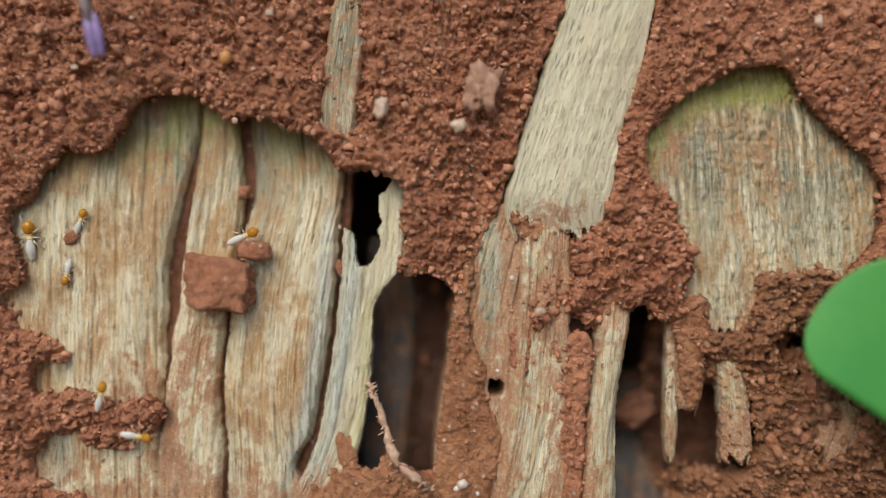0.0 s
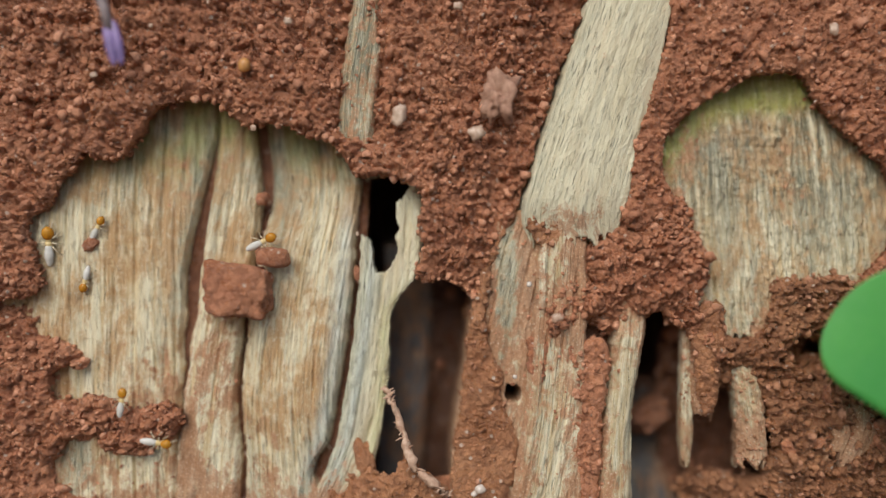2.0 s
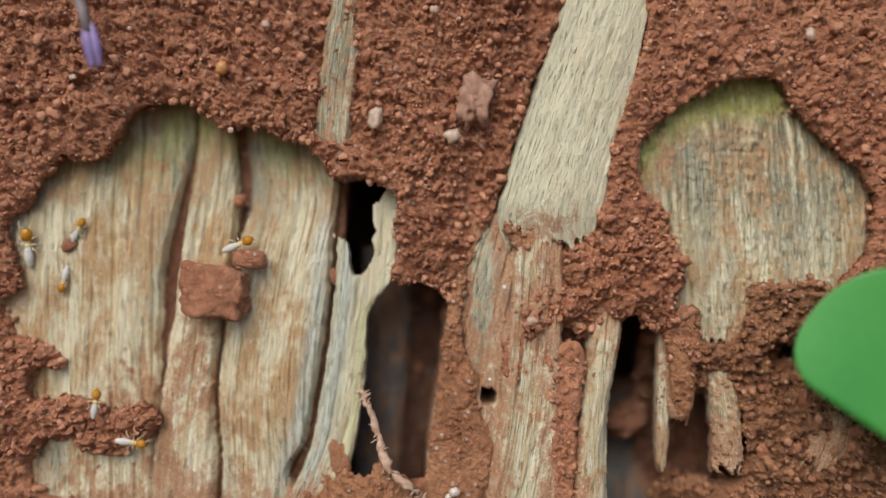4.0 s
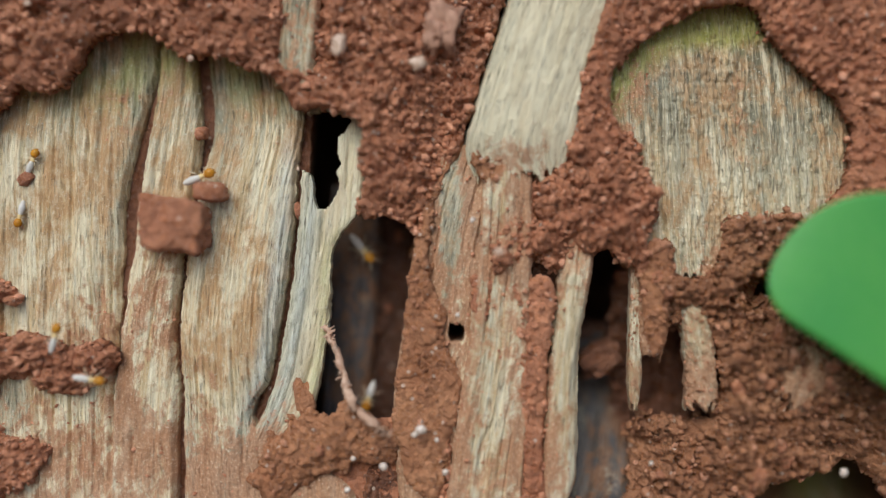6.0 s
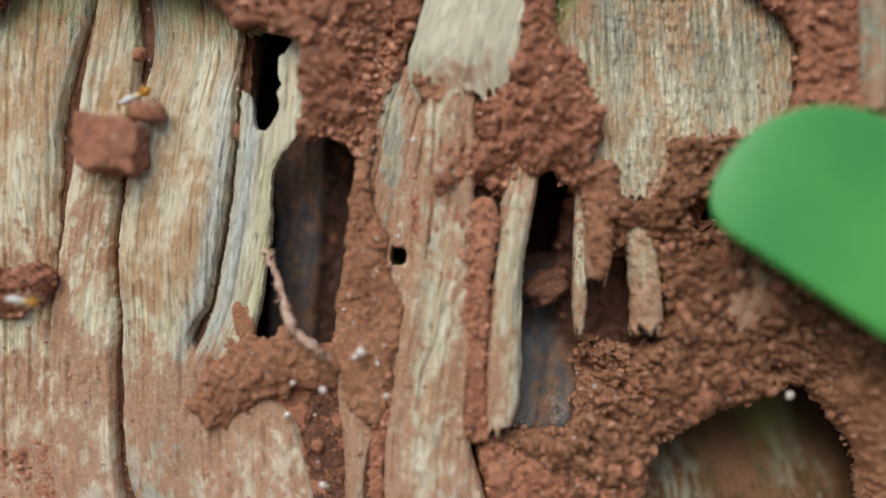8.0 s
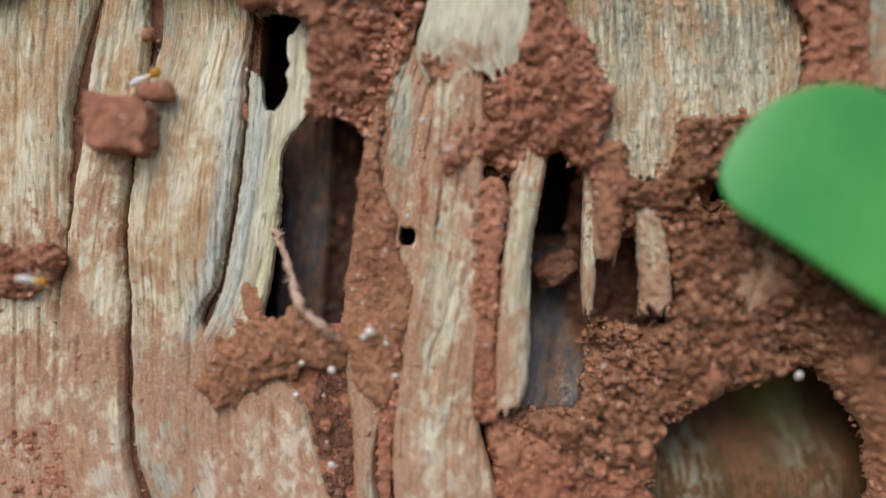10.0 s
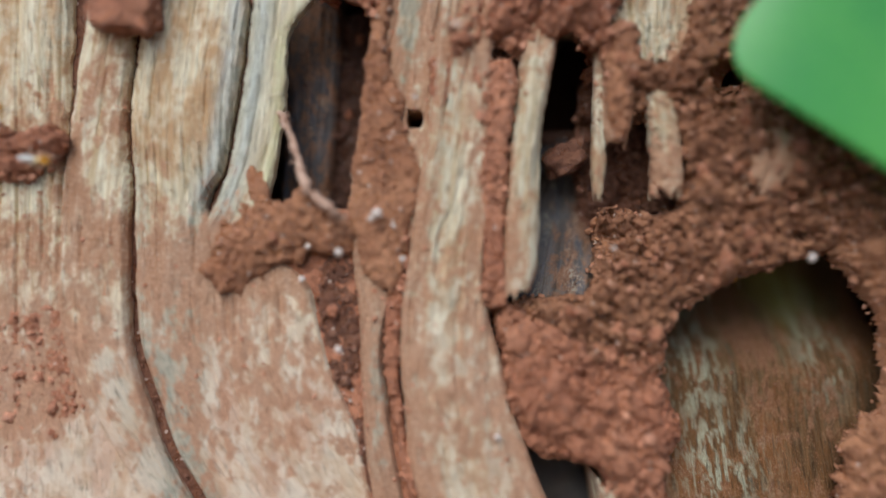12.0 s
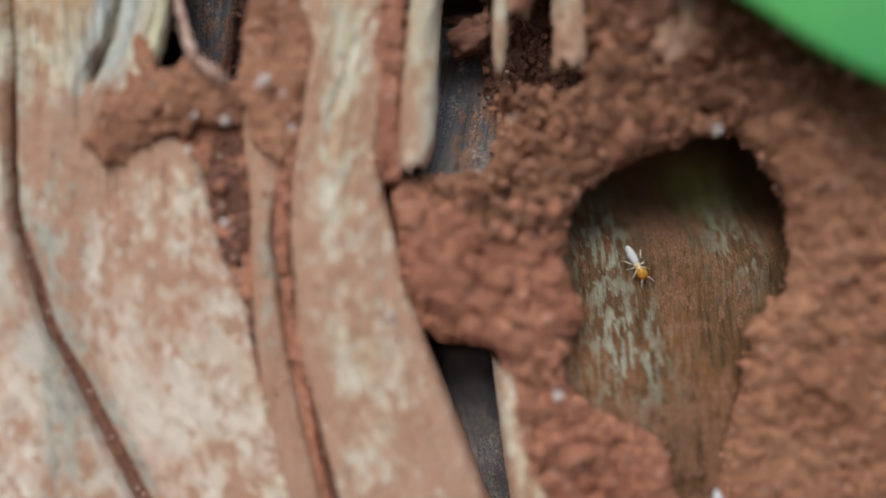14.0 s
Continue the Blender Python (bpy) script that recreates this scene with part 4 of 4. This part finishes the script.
soil_crust([(540, 885), (572, 846), (610, 818), (645, 824), (690, 802), (730, 832), (772, 852), (782, 900), (752, 922), (700, 926), (645, 948), (595, 985), (545, 992), (515, 950)], 0.5, 1.7, SOIL_WARM, seed=260, lump=1.5,
           size=0.5, rim=95, ragged=24, under_rim=2.0, density=0.35, label="lump of orange clay on the wood below the long hollow")
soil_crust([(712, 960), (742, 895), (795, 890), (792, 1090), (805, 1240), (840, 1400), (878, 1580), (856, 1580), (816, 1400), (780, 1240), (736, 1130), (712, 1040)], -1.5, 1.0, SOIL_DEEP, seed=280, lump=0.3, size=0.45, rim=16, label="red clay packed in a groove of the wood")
soil_crust([(180, 1010), (290, 1015), (318, 1080), (312, 1180), (270, 1245), (200, 1240), (100, 1230), (100, 1020)], -1.25, 0.8, seed=300, lump=0.5, size=0.34, rim=34, ragged=18, lumps=0, label="thin patch of red clay on bare wood")
soil_crust([(838, 900), (872, 880), (862, 1000), (856, 1100), (868, 1210), (900, 1330), (870, 1320), (838, 1180), (828, 1080)], -0.3, 0.9, seed=320, lump=0.3, size=0.5, rim=14, label="red clay packed in a groove of the wood")
soil_crust([(976, 610), (1046, 588), (1044, 700), (1036, 830), (1034, 930), (1034, 1000), (998, 1000), (994, 900), (984, 820), (978, 700)], 0.55, 1.3, seed=360, lump=0.3, size=0.45, rim=14, label="red clay packed in a groove of the wood")
soil_crust([(905, 585), (960, 600), (1000, 590), (1010, 640), (985, 700), (970, 650), (945, 625), (925, 680), (905, 660)], 0.5, 0.9, seed=380, lump=0.3, size=0.45, rim=14, label="thin patch of red clay on bare wood")
soil_crust([(1192, 246), (1212, 222), (1250, 208), (1268, 222), (1256, 242), (1226, 252), (1204, 264)], -1.7, 0.8, seed=480, lump=0.2, size=0.3, rim=12, ragged=5, lumps=0, under_rim=1.5, label="dark smear of red clay on pale wood")
soil_crust([(1308, 218), (1318, 208), (1330, 216), (1326, 236), (1314, 238)], -1.8, 0.8, seed=500, lump=0.1, size=0.3, rim=8, ragged=3, lumps=0, under_rim=1.5, label="small blob of red clay on pale wood")
soil_crust([(900, 368), (925, 348), (965, 343), (1000, 362), (1004, 395), (980, 425), (945, 432), (912, 420)], 0.75, 0.8, SOIL_WARM, seed=520, lump=0.2, size=0.32, rim=26, ragged=14, lumps=0, under_rim=2.0, label="smear of orange clay over the end of a wood strip")
# backs of the hollows: their shade is put into the dark clay tones
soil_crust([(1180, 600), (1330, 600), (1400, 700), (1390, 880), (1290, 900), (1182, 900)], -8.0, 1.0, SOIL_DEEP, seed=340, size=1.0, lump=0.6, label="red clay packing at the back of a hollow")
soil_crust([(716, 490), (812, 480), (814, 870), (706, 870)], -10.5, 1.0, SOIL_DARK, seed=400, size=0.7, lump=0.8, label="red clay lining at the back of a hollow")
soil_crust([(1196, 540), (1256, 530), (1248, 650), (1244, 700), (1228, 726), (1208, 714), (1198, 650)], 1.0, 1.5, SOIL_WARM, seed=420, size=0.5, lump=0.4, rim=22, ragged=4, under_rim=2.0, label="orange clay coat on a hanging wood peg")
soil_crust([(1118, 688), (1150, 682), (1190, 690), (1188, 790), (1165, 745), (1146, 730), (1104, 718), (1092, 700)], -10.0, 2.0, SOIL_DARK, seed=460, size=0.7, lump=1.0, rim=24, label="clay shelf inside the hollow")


def clay_collar():
    """The clay that rounds the open face off into the sides of the stump."""
    a, k = np.meshgrid(np.linspace(-math.pi, math.pi, 240), np.linspace(0, 1, 30))
    c, e = np.cos(a), np.sin(a)
    box = 1 / np.maximum(np.abs(c), np.abs(e))
    reach = box * (1 - k) * 0.985 + (0.35 * box + 0.65 * 1.25) * k * 1.3
    s, d = 810 + 1130 * reach * c, 690 + 1000 * reach * e
    h = 0.5 - 40 * k ** 1.6 + 2.5 * np.sin(math.pi * k) * fractal(s / 160, d / 160, 71) + 1.2 * pebbled(s / 40, d / 40, 72) * (1 - k)
    under(surface("clay_collar", SOIL, s, d, h), stump)


clay_collar()


# ---- loose things on the wall ----
def on_wall(s, d, h, heading=90.0, tip=0.0):
    """A pose on the wall: local x along the heading (0 right, 90 up), local z out of the wall; tip lifts the front."""
    a = radians(heading)
    fwd, up = Vector((math.cos(a), 0, math.sin(a))), Vector((0, -1, 0))
    m = Matrix((fwd, up.cross(fwd), up)).transposed().to_4x4()
    return Matrix.Translation(place(s, d, h)) @ m @ pose(0, 0, 0, 0, -tip, 0)


def lump(name, s, d, h, size, turn, mat, label, category, group="", seed=0, detail=3, rough=0.35, square=0.0):
    """A rounded stone or clod; square: how blocky."""
    bm = bmesh.new()
    bmesh.ops.create_icosphere(bm, subdivisions=detail, radius=1.0)
    for v in bm.verts:
        c = v.co
        k = max(abs(c.x), abs(c.y), abs(c.z))
        c = c.lerp(c / k, square)
        c = c * (1 + rough * 0.5 * noise.noise(c * 1.3 + Vector((seed, 0, 0))) + rough * 0.22 * noise.noise(c * 4 + Vector((0, seed, 0))) + rough * 0.1 * noise.noise(c * 9 + Vector((0, seed, 3))))
        v.co = Vector((c.x * size[0], c.y * size[1], c.z * size[2])) * U
    mesh = bpy.data.meshes.new(name)
    bm.to_mesh(mesh)
    bm.free()
    mesh.materials.append(mat)
    mesh.polygons.foreach_set("use_smooth", np.ones(len(mesh.polygons), bool))
    ob = new(name, mesh)
    ob.matrix_world = on_wall(s, d, h, turn)
    return tagged(ob, label, category, group)


QUARTZ = plain_material("pale_quartz", (0.36, 0.20, 0.125), (0.62, 0.48, 0.36), 0.35, 1500)
BEAD = plain_material("wet_bead", (0.50, 0.40, 0.32), (0.68, 0.60, 0.52), 0.08, 2200)
ROSE = plain_material("rosy_clay", (0.26, 0.12, 0.07), (0.44, 0.25, 0.165), 0.7, 1300)
BLOCK = soil_material("dense_clay", 1.06)

lump("soil_block", 392, 503, 0.9, (58, 46, 30), -8, BLOCK, "squarish block of dense red clay lying on bare wood", "soil block", seed=3, detail=5, rough=0.55, square=0.6)
lump("soil_flake", 452, 444, 0.6, (30, 17, 16), -6, BLOCK, "small angular flake of red clay above a larger block", "soil flake", seed=8, rough=0.45, square=0.5)
# within the hollow: this clod's dark clay has the shade put in
lump("soil_block", 1146, 744, -7.0, (40, 26, 34), 35, SOIL_DEEP, "angular clod of red clay wedged inside a hollow", "soil block", seed=17, detail=4, rough=0.8, square=0.45)
lump("soil_flake", 427, 339, -1.6, (14, 12, 12), 20, SOIL, "tiny pellet of red clay stuck on wood", "soil flake", seed=5)
lump("soil_flake", 122, 420, -0.9, (15, 12, 10), 30, SOIL, "tiny crumb of red clay between termites on wood", "soil flake", seed=25, rough=0.7)
lump("soil_flake", 388, 348, -2.0, (11, 8, 6), 20, SOIL_WARM, "tiny pellet of orange clay stuck on wood", "soil flake", seed=15)
lump("soil_flake", 599, 474, -1.4, (7, 16, 8), 5, SOIL, "tiny red clay plug in a crack of the wood", "soil flake", seed=6)
lump("soil_flake", 610, 806, -1.1, (19, 36, 9), 12, SOIL_WARM, "pointed wedge of red clay on pale wood", "soil flake", seed=9, rough=0.9)
for k, (s, d, a, b, turn, h) in enumerate([(677, 199, 14, 21, -15, 2.8), (812, 229, 16, 13, 20, 2.6), (780, 9, 10, 8, 0, 2.6), (486, 36, 8, 7, 0, 2.8), (422, 218, 6, 6, 0, 1.6), (150, 128, 7, 6, 10, 2.6),
                                           (250, 44, 4, 4, 0, 2.8), (600, 402, 3, 4, 0, -1), (948, 547, 10, 8, 15, 4.0), (1432, 48, 9, 12, 0, 2.4)]):
    lump("pebble", s, d, h, (a * 0.85, b * 0.85, min(a, b) * 0.5), turn, QUARTZ, "pale pinkish quartz grain set in red clay", "pebble", "quartz grains", 20 + k, 3, 0.8, 0.3)
lump("soil_flake", 850, 165, 1.4, (26, 36, 16), -12, ROSE, "pale rough clod half buried in red clay", "soil flake", "", 41, 4, 1.4, 0.75)
lump("pebble", 410, 112, 2.6, (11, 13, 10), 0, plain_material("ochre", (0.45, 0.2, 0.06), (0.6, 0.3, 0.09), 0.4), "ochre yellow grain set in red clay", "pebble", "", 43, 2)
for k, (s, d, r, h) in enumerate([(1537, 919, 9, 1.6), (754, 915, 9, 1.2), (753, 1077, 8, 0.6), (818, 850, 11, 1.6), (808, 858, 7, 1.5), (905, 492, 6, 1.0), (1290, 1345, 10, 1.8), (845, 870, 5, 0.9), (1020, 1220, 7, 1.2), (700, 905, 6, 0.2),
                                  (860, 925, 7, 0.8), (690, 960, 7, 0.0), (1210, 905, 5, 1.6), (880, 655, 5, 0.8)]):
    lump("wet_bead", s, d, h, (r * 0.8, r * 0.9, r * 0.7), 30 * k, BEAD, "small glistening whitish bead stuck on clay", "bead", "white beads", 60 + k, 2, 0.5)


# ---- violet bud hanging before the wall ----
def bud():
    root = tagged(new("flower_bud"), "narrow violet flower bud hanging on a thin grey stalk", "flower bud")
    root.matrix_world = on_wall(202, 84, 5.5, 102)
    violet = plain_material("violet_petal", (0.13, 0.085, 0.20), (0.30, 0.20, 0.42), 0.35, 420)
    stalk = plain_material("grey_stalk", (0.20, 0.15, 0.15), (0.32, 0.25, 0.24), 0.6, 900)
    for k, (y, w) in enumerate([(-6, 9), (5, 9)]):
        bm = bmesh.new()
        ball(bm, (0, y * U, 0.2e-3 * k), (40 * U, w * U, 6 * U), None, 3, 0.06, k)
        part("petal", bm, violet, root)
    bm = bmesh.new()
    tube(bm, [(22 * U, 2 * U, 0), (60 * U, 3 * U, 0), (110 * U, 8 * U, 0.5e-3), (200 * U, 10 * U, -2e-3), (330 * U, 5 * U, -6e-3)], [9 * U, 9 * U, 8 * U, 7 * U, 7 * U], 8)
    part("stalk", bm, stalk, root, "thin grey stalk")


bud()


# ---- rootlet in the long hollow ----
def rootlet():
    mat = plain_material("root_fibre", (0.34, 0.18, 0.11), (0.60, 0.42, 0.30), 0.7, 1500)
    root = tagged(new("rootlet"), "hairy brown rootlet hanging across the hollow", "root")
    root.location = place(690, 770, 1.0)
    rng = random.Random(4)
    line = [(650, 676, -0.8), (659, 700, -0.3), (672, 725, 0.0), (682, 758, 0.4), (692, 785, 0.8), (704, 815, 1.4), (735, 836, 1.8), (768, 868, 1.8)]
    pts = [place(*p) - root.location for p in line]
    bm = bmesh.new()
    knots = [pts[i].lerp(pts[i + 1], f / 4) + Vector((rng.uniform(-1, 1), rng.uniform(-1, 1), rng.uniform(-1, 1))) * 2.2 * U for i in range(len(pts) - 1) for f in range(4)]
    tube(bm, knots, [(4 + 4.5 * min(1, i / 16) + rng.uniform(-1.6, 1.8)) * U for i in range(len(knots))], 8)
    for v in bm.verts:
        v.co += Vector((rng.uniform(-1, 1), rng.uniform(-1, 1), rng.uniform(-1, 1))) * 1.8 * U
    part("main_root", bm, mat, root)
    for k in range(60):
        i = rng.uniform(0, len(pts) - 1.01)
        p = pts[int(i)].lerp(pts[int(i) + 1], i % 1)
        way = Vector((rng.uniform(-1, 1), rng.uniform(-0.9, 0.1), rng.uniform(-0.6, 0.9))).normalized() * rng.uniform(6, 18) * U
        bm = bmesh.new()
        tube(bm, [p, p + way * 0.5 + Vector((0, 0, 2 * U)), p + way], [2.2 * U, 1.7 * U, 0.8 * U], 5)
        part("root_hair", bm, mat, root)


rootlet()


# ---- green leaf before the wall ----
def leaf_material():
    n = Nodes("green_leaf", 0.35)
    f = n.noise(n.at((60, 60, 60)), 1.0, 3)
    g = n.noise(n.at((900, 900, 900)), 1.0, 4)
    col = n.mix(n.ramp(f, (0.35, (0,)), (0.65, (1,))), (0.075, 0.37, 0.075), (0.12, 0.46, 0.085))
    col = n.mix(n.ramp(g, (0.45, (0,)), (0.7, (0.25,))), col, (0.16, 0.50, 0.12))
    n.bump(g, 0.15, 0.0001)
    n.set(Base_Color=col, Specular_IOR_Level=0.6)
    through_light = n.add("ShaderNodeBsdfTranslucent", {"Color": n.mix(0.5, col, (0.25, 0.60, 0.10))})
    both = n.add("ShaderNodeMixShader", {0: 0.35, 1: n.bsdf.outputs[0], 2: through_light.outputs[0]})
    n.put(n.tree.nodes["Material Output"].inputs["Surface"], both.outputs[0])
    return n.mat


def leaf():
    mat = leaf_material()
    rib = plain_material("leaf_rib", (0.09, 0.34, 0.09), (0.16, 0.46, 0.14), 0.5)
    root = tagged(new("leaf"), "smooth bright green oval leaf hanging close before the stump", "leaf")
    root.matrix_world = on_wall(1404, 532, 7.0, -34.8)
    # blunt blade, its tip at the origin, growing along +x; one side of the tip is squarer than the other
    length, wide, size = 700.0, (-112.0, 215.0), 0.89 * U
    stations, across = 48, 22
    bm = bmesh.new()
    rows = []
    for i in range(stations + 1):
        x = length * (i / stations) ** 1.7
        base = math.sqrt(max(0.0, 1 - (max(0.0, x - 0.5 * length) / (0.5 * length)) ** 2))
        low = wide[0] * (1 - (1 - min(x / 90, 1)) ** 2.4) ** (1 / 2.4) * base
        high = wide[1] * (1 - (1 - min(x / 270, 1)) ** 2.6) ** (1 / 2.1) * base
        row = []
        for j in range(across + 1):
            f = j / across
            y = low + (high - low) * f
            z = 9 * ((y - 30) / 200) ** 2 + 0.09 * x - 10 * math.exp(-x / 60) + 2.5 * math.sin(x / 70 + y / 90)
            row.append(bm.verts.new((x * size, y * size, z * U)))
        rows.append(row)
    for a, b in zip(rows, rows[1:]):
        for j in range(across):
            bm.faces.new((a[j], b[j], b[j + 1], a[j + 1]))
    bmesh.ops.remove_doubles(bm, verts=bm.verts[:], dist=U * 0.5)
    bmesh.ops.recalc_face_normals(bm, faces=bm.faces)
    bmesh.ops.solidify(bm, geom=bm.faces[:], thickness=3 * U)
    part("blade", bm, mat, root)
    bm = bmesh.new()
    tube(bm, [(length * k * size, 40 * (1 - k) * U, (-5 + 0.09 * length * k) * U) for k in (0.03, 0.25, 0.5, 0.75, 1.0)], [1.0 * U, 2 * U, 3 * U, 4 * U, 5 * U], 8)
    part("midrib", bm, rib, root)
    bm = bmesh.new()
    tube(bm, [(length * size, 0, 56 * U), ((length + 120) * U, -20 * U, 48 * U), ((length + 260) * U, -80 * U, 0)], [5 * U, 6 * U, 8 * U], 8)
    part("leaf_stalk", bm, rib, root)


leaf()


# ---- termites ----
AMBER = plain_material("amber_head", (0.50, 0.20, 0.015), (0.66, 0.33, 0.04), 0.15, 700, Transmission_Weight=0.3, IOR=1.3)
PALE = plain_material("pale_abdomen", (0.56, 0.53, 0.46), (0.74, 0.71, 0.66), 0.15, 700, Transmission_Weight=0.12, IOR=1.3)
NECK = plain_material("amber_neck", (0.60, 0.42, 0.16), (0.72, 0.58, 0.32), 0.3, 700)
LIMB = plain_material("pale_limb", (0.52, 0.42, 0.26), (0.66, 0.56, 0.40), 0.35, 700)


def termite():
    """A worker, 5 mm long, head towards +x, feet at z 0."""
    mm = 0.001
    root = tagged(new("termite"), "worker termite with amber head and pale body", "termite", "worker termites")
    body = {"head": [((1.75, 0, 0.72), (0.78, 0.68, 0.54), AMBER)],
            "thorax": [((0.98, 0, 0.66), (0.36, 0.33, 0.26), NECK), ((0.52, 0, 0.66), (0.38, 0.42, 0.30), PALE)],
            "abdomen": [((-0.2, 0, 0.68), (0.70, 0.46, 0.38), PALE), ((-0.75, 0, 0.68), (1.0, 0.54, 0.44), PALE), ((-1.2, 0, 0.64), (0.9, 0.44, 0.38), PALE)]}
    for name, lumps in body.items():
        bm = bmesh.new()
        for at, size, _ in lumps:
            ball(bm, [c * mm for c in at], [c * mm for c in size], None, 3)
        part(name, bm, lumps[0][2], root)
    for side in (-1, 1):
        for x0, x1, reach in ((1.05, 1.75, 1.25), (0.70, 0.55, 1.45), (0.40, -0.75, 1.5)):
            bm = bmesh.new()
            tube(bm, [(x0 * mm, side * 0.25 * mm, 0.55 * mm), ((x0 * 0.6 + x1 * 0.4) * mm, side * 0.75 * mm, 0.85 * mm), (x1 * 0.95 * mm, side * reach * 0.82 * mm, 0.35 * mm), (x1 * 1.05 * mm, side * reach * mm, 0.0)],
                 [0.10 * mm, 0.09 * mm, 0.06 * mm, 0.035 * mm], 6)
            part("leg", bm, LIMB, root)
        bm = bmesh.new()
        tube(bm, [(2.2 * mm, side * 0.28 * mm, 0.75 * mm), (2.6 * mm, side * 0.55 * mm, 0.95 * mm), (3.05 * mm, side * 0.75 * mm, 0.85 * mm), (3.4 * mm, side * 0.8 * mm, 0.6 * mm)], [0.06 * mm, 0.055 * mm, 0.05 * mm, 0.035 * mm], 6)
        part("antenna", bm, LIMB, root)
        bm = bmesh.new()
        tube(bm, [(2.2 * mm, side * 0.22 * mm, 0.55 * mm), (2.5 * mm, side * 0.2 * mm, 0.5 * mm), (2.62 * mm, side * 0.04 * mm, 0.48 * mm)], [0.13 * mm, 0.09 * mm, 0.02 * mm], 6)
        part("jaw", bm, AMBER, root)
    return root


first = termite()
swarm = [first] + [copy_thing(first, Matrix()) for _ in range(11)]
for ob, size in zip(swarm, (1.1, 0.75, 0.75, 0.9, 0.8, 0.85, 1, 0.9, 1, 1, 1, 1)):
    ob.scale = (size, size, size)
PLACES = [(52, 428, -1.0, 92), (136, 396, -1.0, 66), (116, 480, -1.0, 256), (428, 420, -0.3, 24), (192, 700, 1.6, 80), (252, 764, 1.8, -8)]


def motions():
    """The termites: six that stay and fidget, six that walk through the hollows."""
    for k, (s, d, h, a) in enumerate(PLACES):
        rows = []
        for j in range(15):
            w = 0.6 + 0.4 * math.sin(k * 2.1)
            rows.append((float(j), on_wall(s + 2.2 * w * math.sin(1.7 * j + k), d + 1.8 * w * math.cos(1.3 * j + 2 * k), h, a + 4 * w * math.sin(2.3 * j + k), 8 if k == 0 else 0)))
        walk(swarm[k], rows)
    routes = [
        [(0, 570, 430, -7, -40), (5.6, 600, 455, -7, -40), (5.8, 650, 500, -7, -42), (6.0, 702, 538, -7, -50), (6.2, 724, 588, -6.5, -50), (6.3, 752, 612, -7, -45), (6.5, 820, 660, -7, -40), (7.5, 860, 700, -7, -40), (14, 860, 700, -7, -40)],
        [(0, 840, 690, -7, 230), (4.8, 830, 710, -7, 230), (5.5, 722, 767, -7, 240), (6.5, 719, 830, -7, 262), (7.0, 726, 800, -7, 265), (8.0, 720, 870, -7, 270), (10, 690, 950, -7, 270), (14, 690, 950, -7, 270)],
        [(0, 1560, 860, -9, -120), (10.3, 1500, 930, -9.5, -120), (10.7, 1473, 1002, -10, -110), (11.0, 1450, 1044, -9.0, -100), (11.2, 1442, 1105, -7.6, -80), (11.5, 1475, 1228, -4.0, -65), (11.8, 1510, 1340, -1.8, -65), (12.2, 1545, 1450, -1.4, -75), (14, 1560, 1640, -1.4, -85)],
        [(0, 1480, 880, -11, -90), (12.0, 1470, 930, -11, -90), (12.4, 1452, 1051, -9.0, -75), (12.5, 1450, 1084, -8.0, -75), (12.7, 1456, 1137, -6.4, -72), (12.9, 1480, 1221, -4.0, -78), (13.0, 1492, 1275, -2.8, -85), (13.2, 1530, 1385, -1.6, -75), (13.4, 1550, 1480, -1.4, -80), (14, 1565, 1600, -1.4, -85)],
        [(0, 1420, 900, -11, -90), (12.4, 1415, 960, -11, -90), (12.8, 1432, 1080, -8.2, -75), (13.0, 1468, 1155, -6.0, -65), (13.2, 1497, 1238, -3.6, -72), (13.4, 1512, 1330, -2.0, -80), (13.5, 1510, 1395, -1.4, -84), (13.7, 1530, 1480, -1.4, -80), (14, 1560, 1530, -1.4, -85)],
        [(0, 1440, 890, -11, -90), (12.9, 1445, 940, -11, -90), (13.2, 1453, 1020, -9.8, -85), (13.4, 1460, 1088, -8, -85), (13.6, 1446, 1136, -6.6, -75), (13.8, 1440, 1148, -6.2, -68), (14, 1437, 1130, -6.8, -60)],
    ]
    for ob, route in zip(swarm[6:], routes):
        walk(ob, [(float(t), on_wall(s, d, h, a)) for t, s, d, h, a in route])


motions()
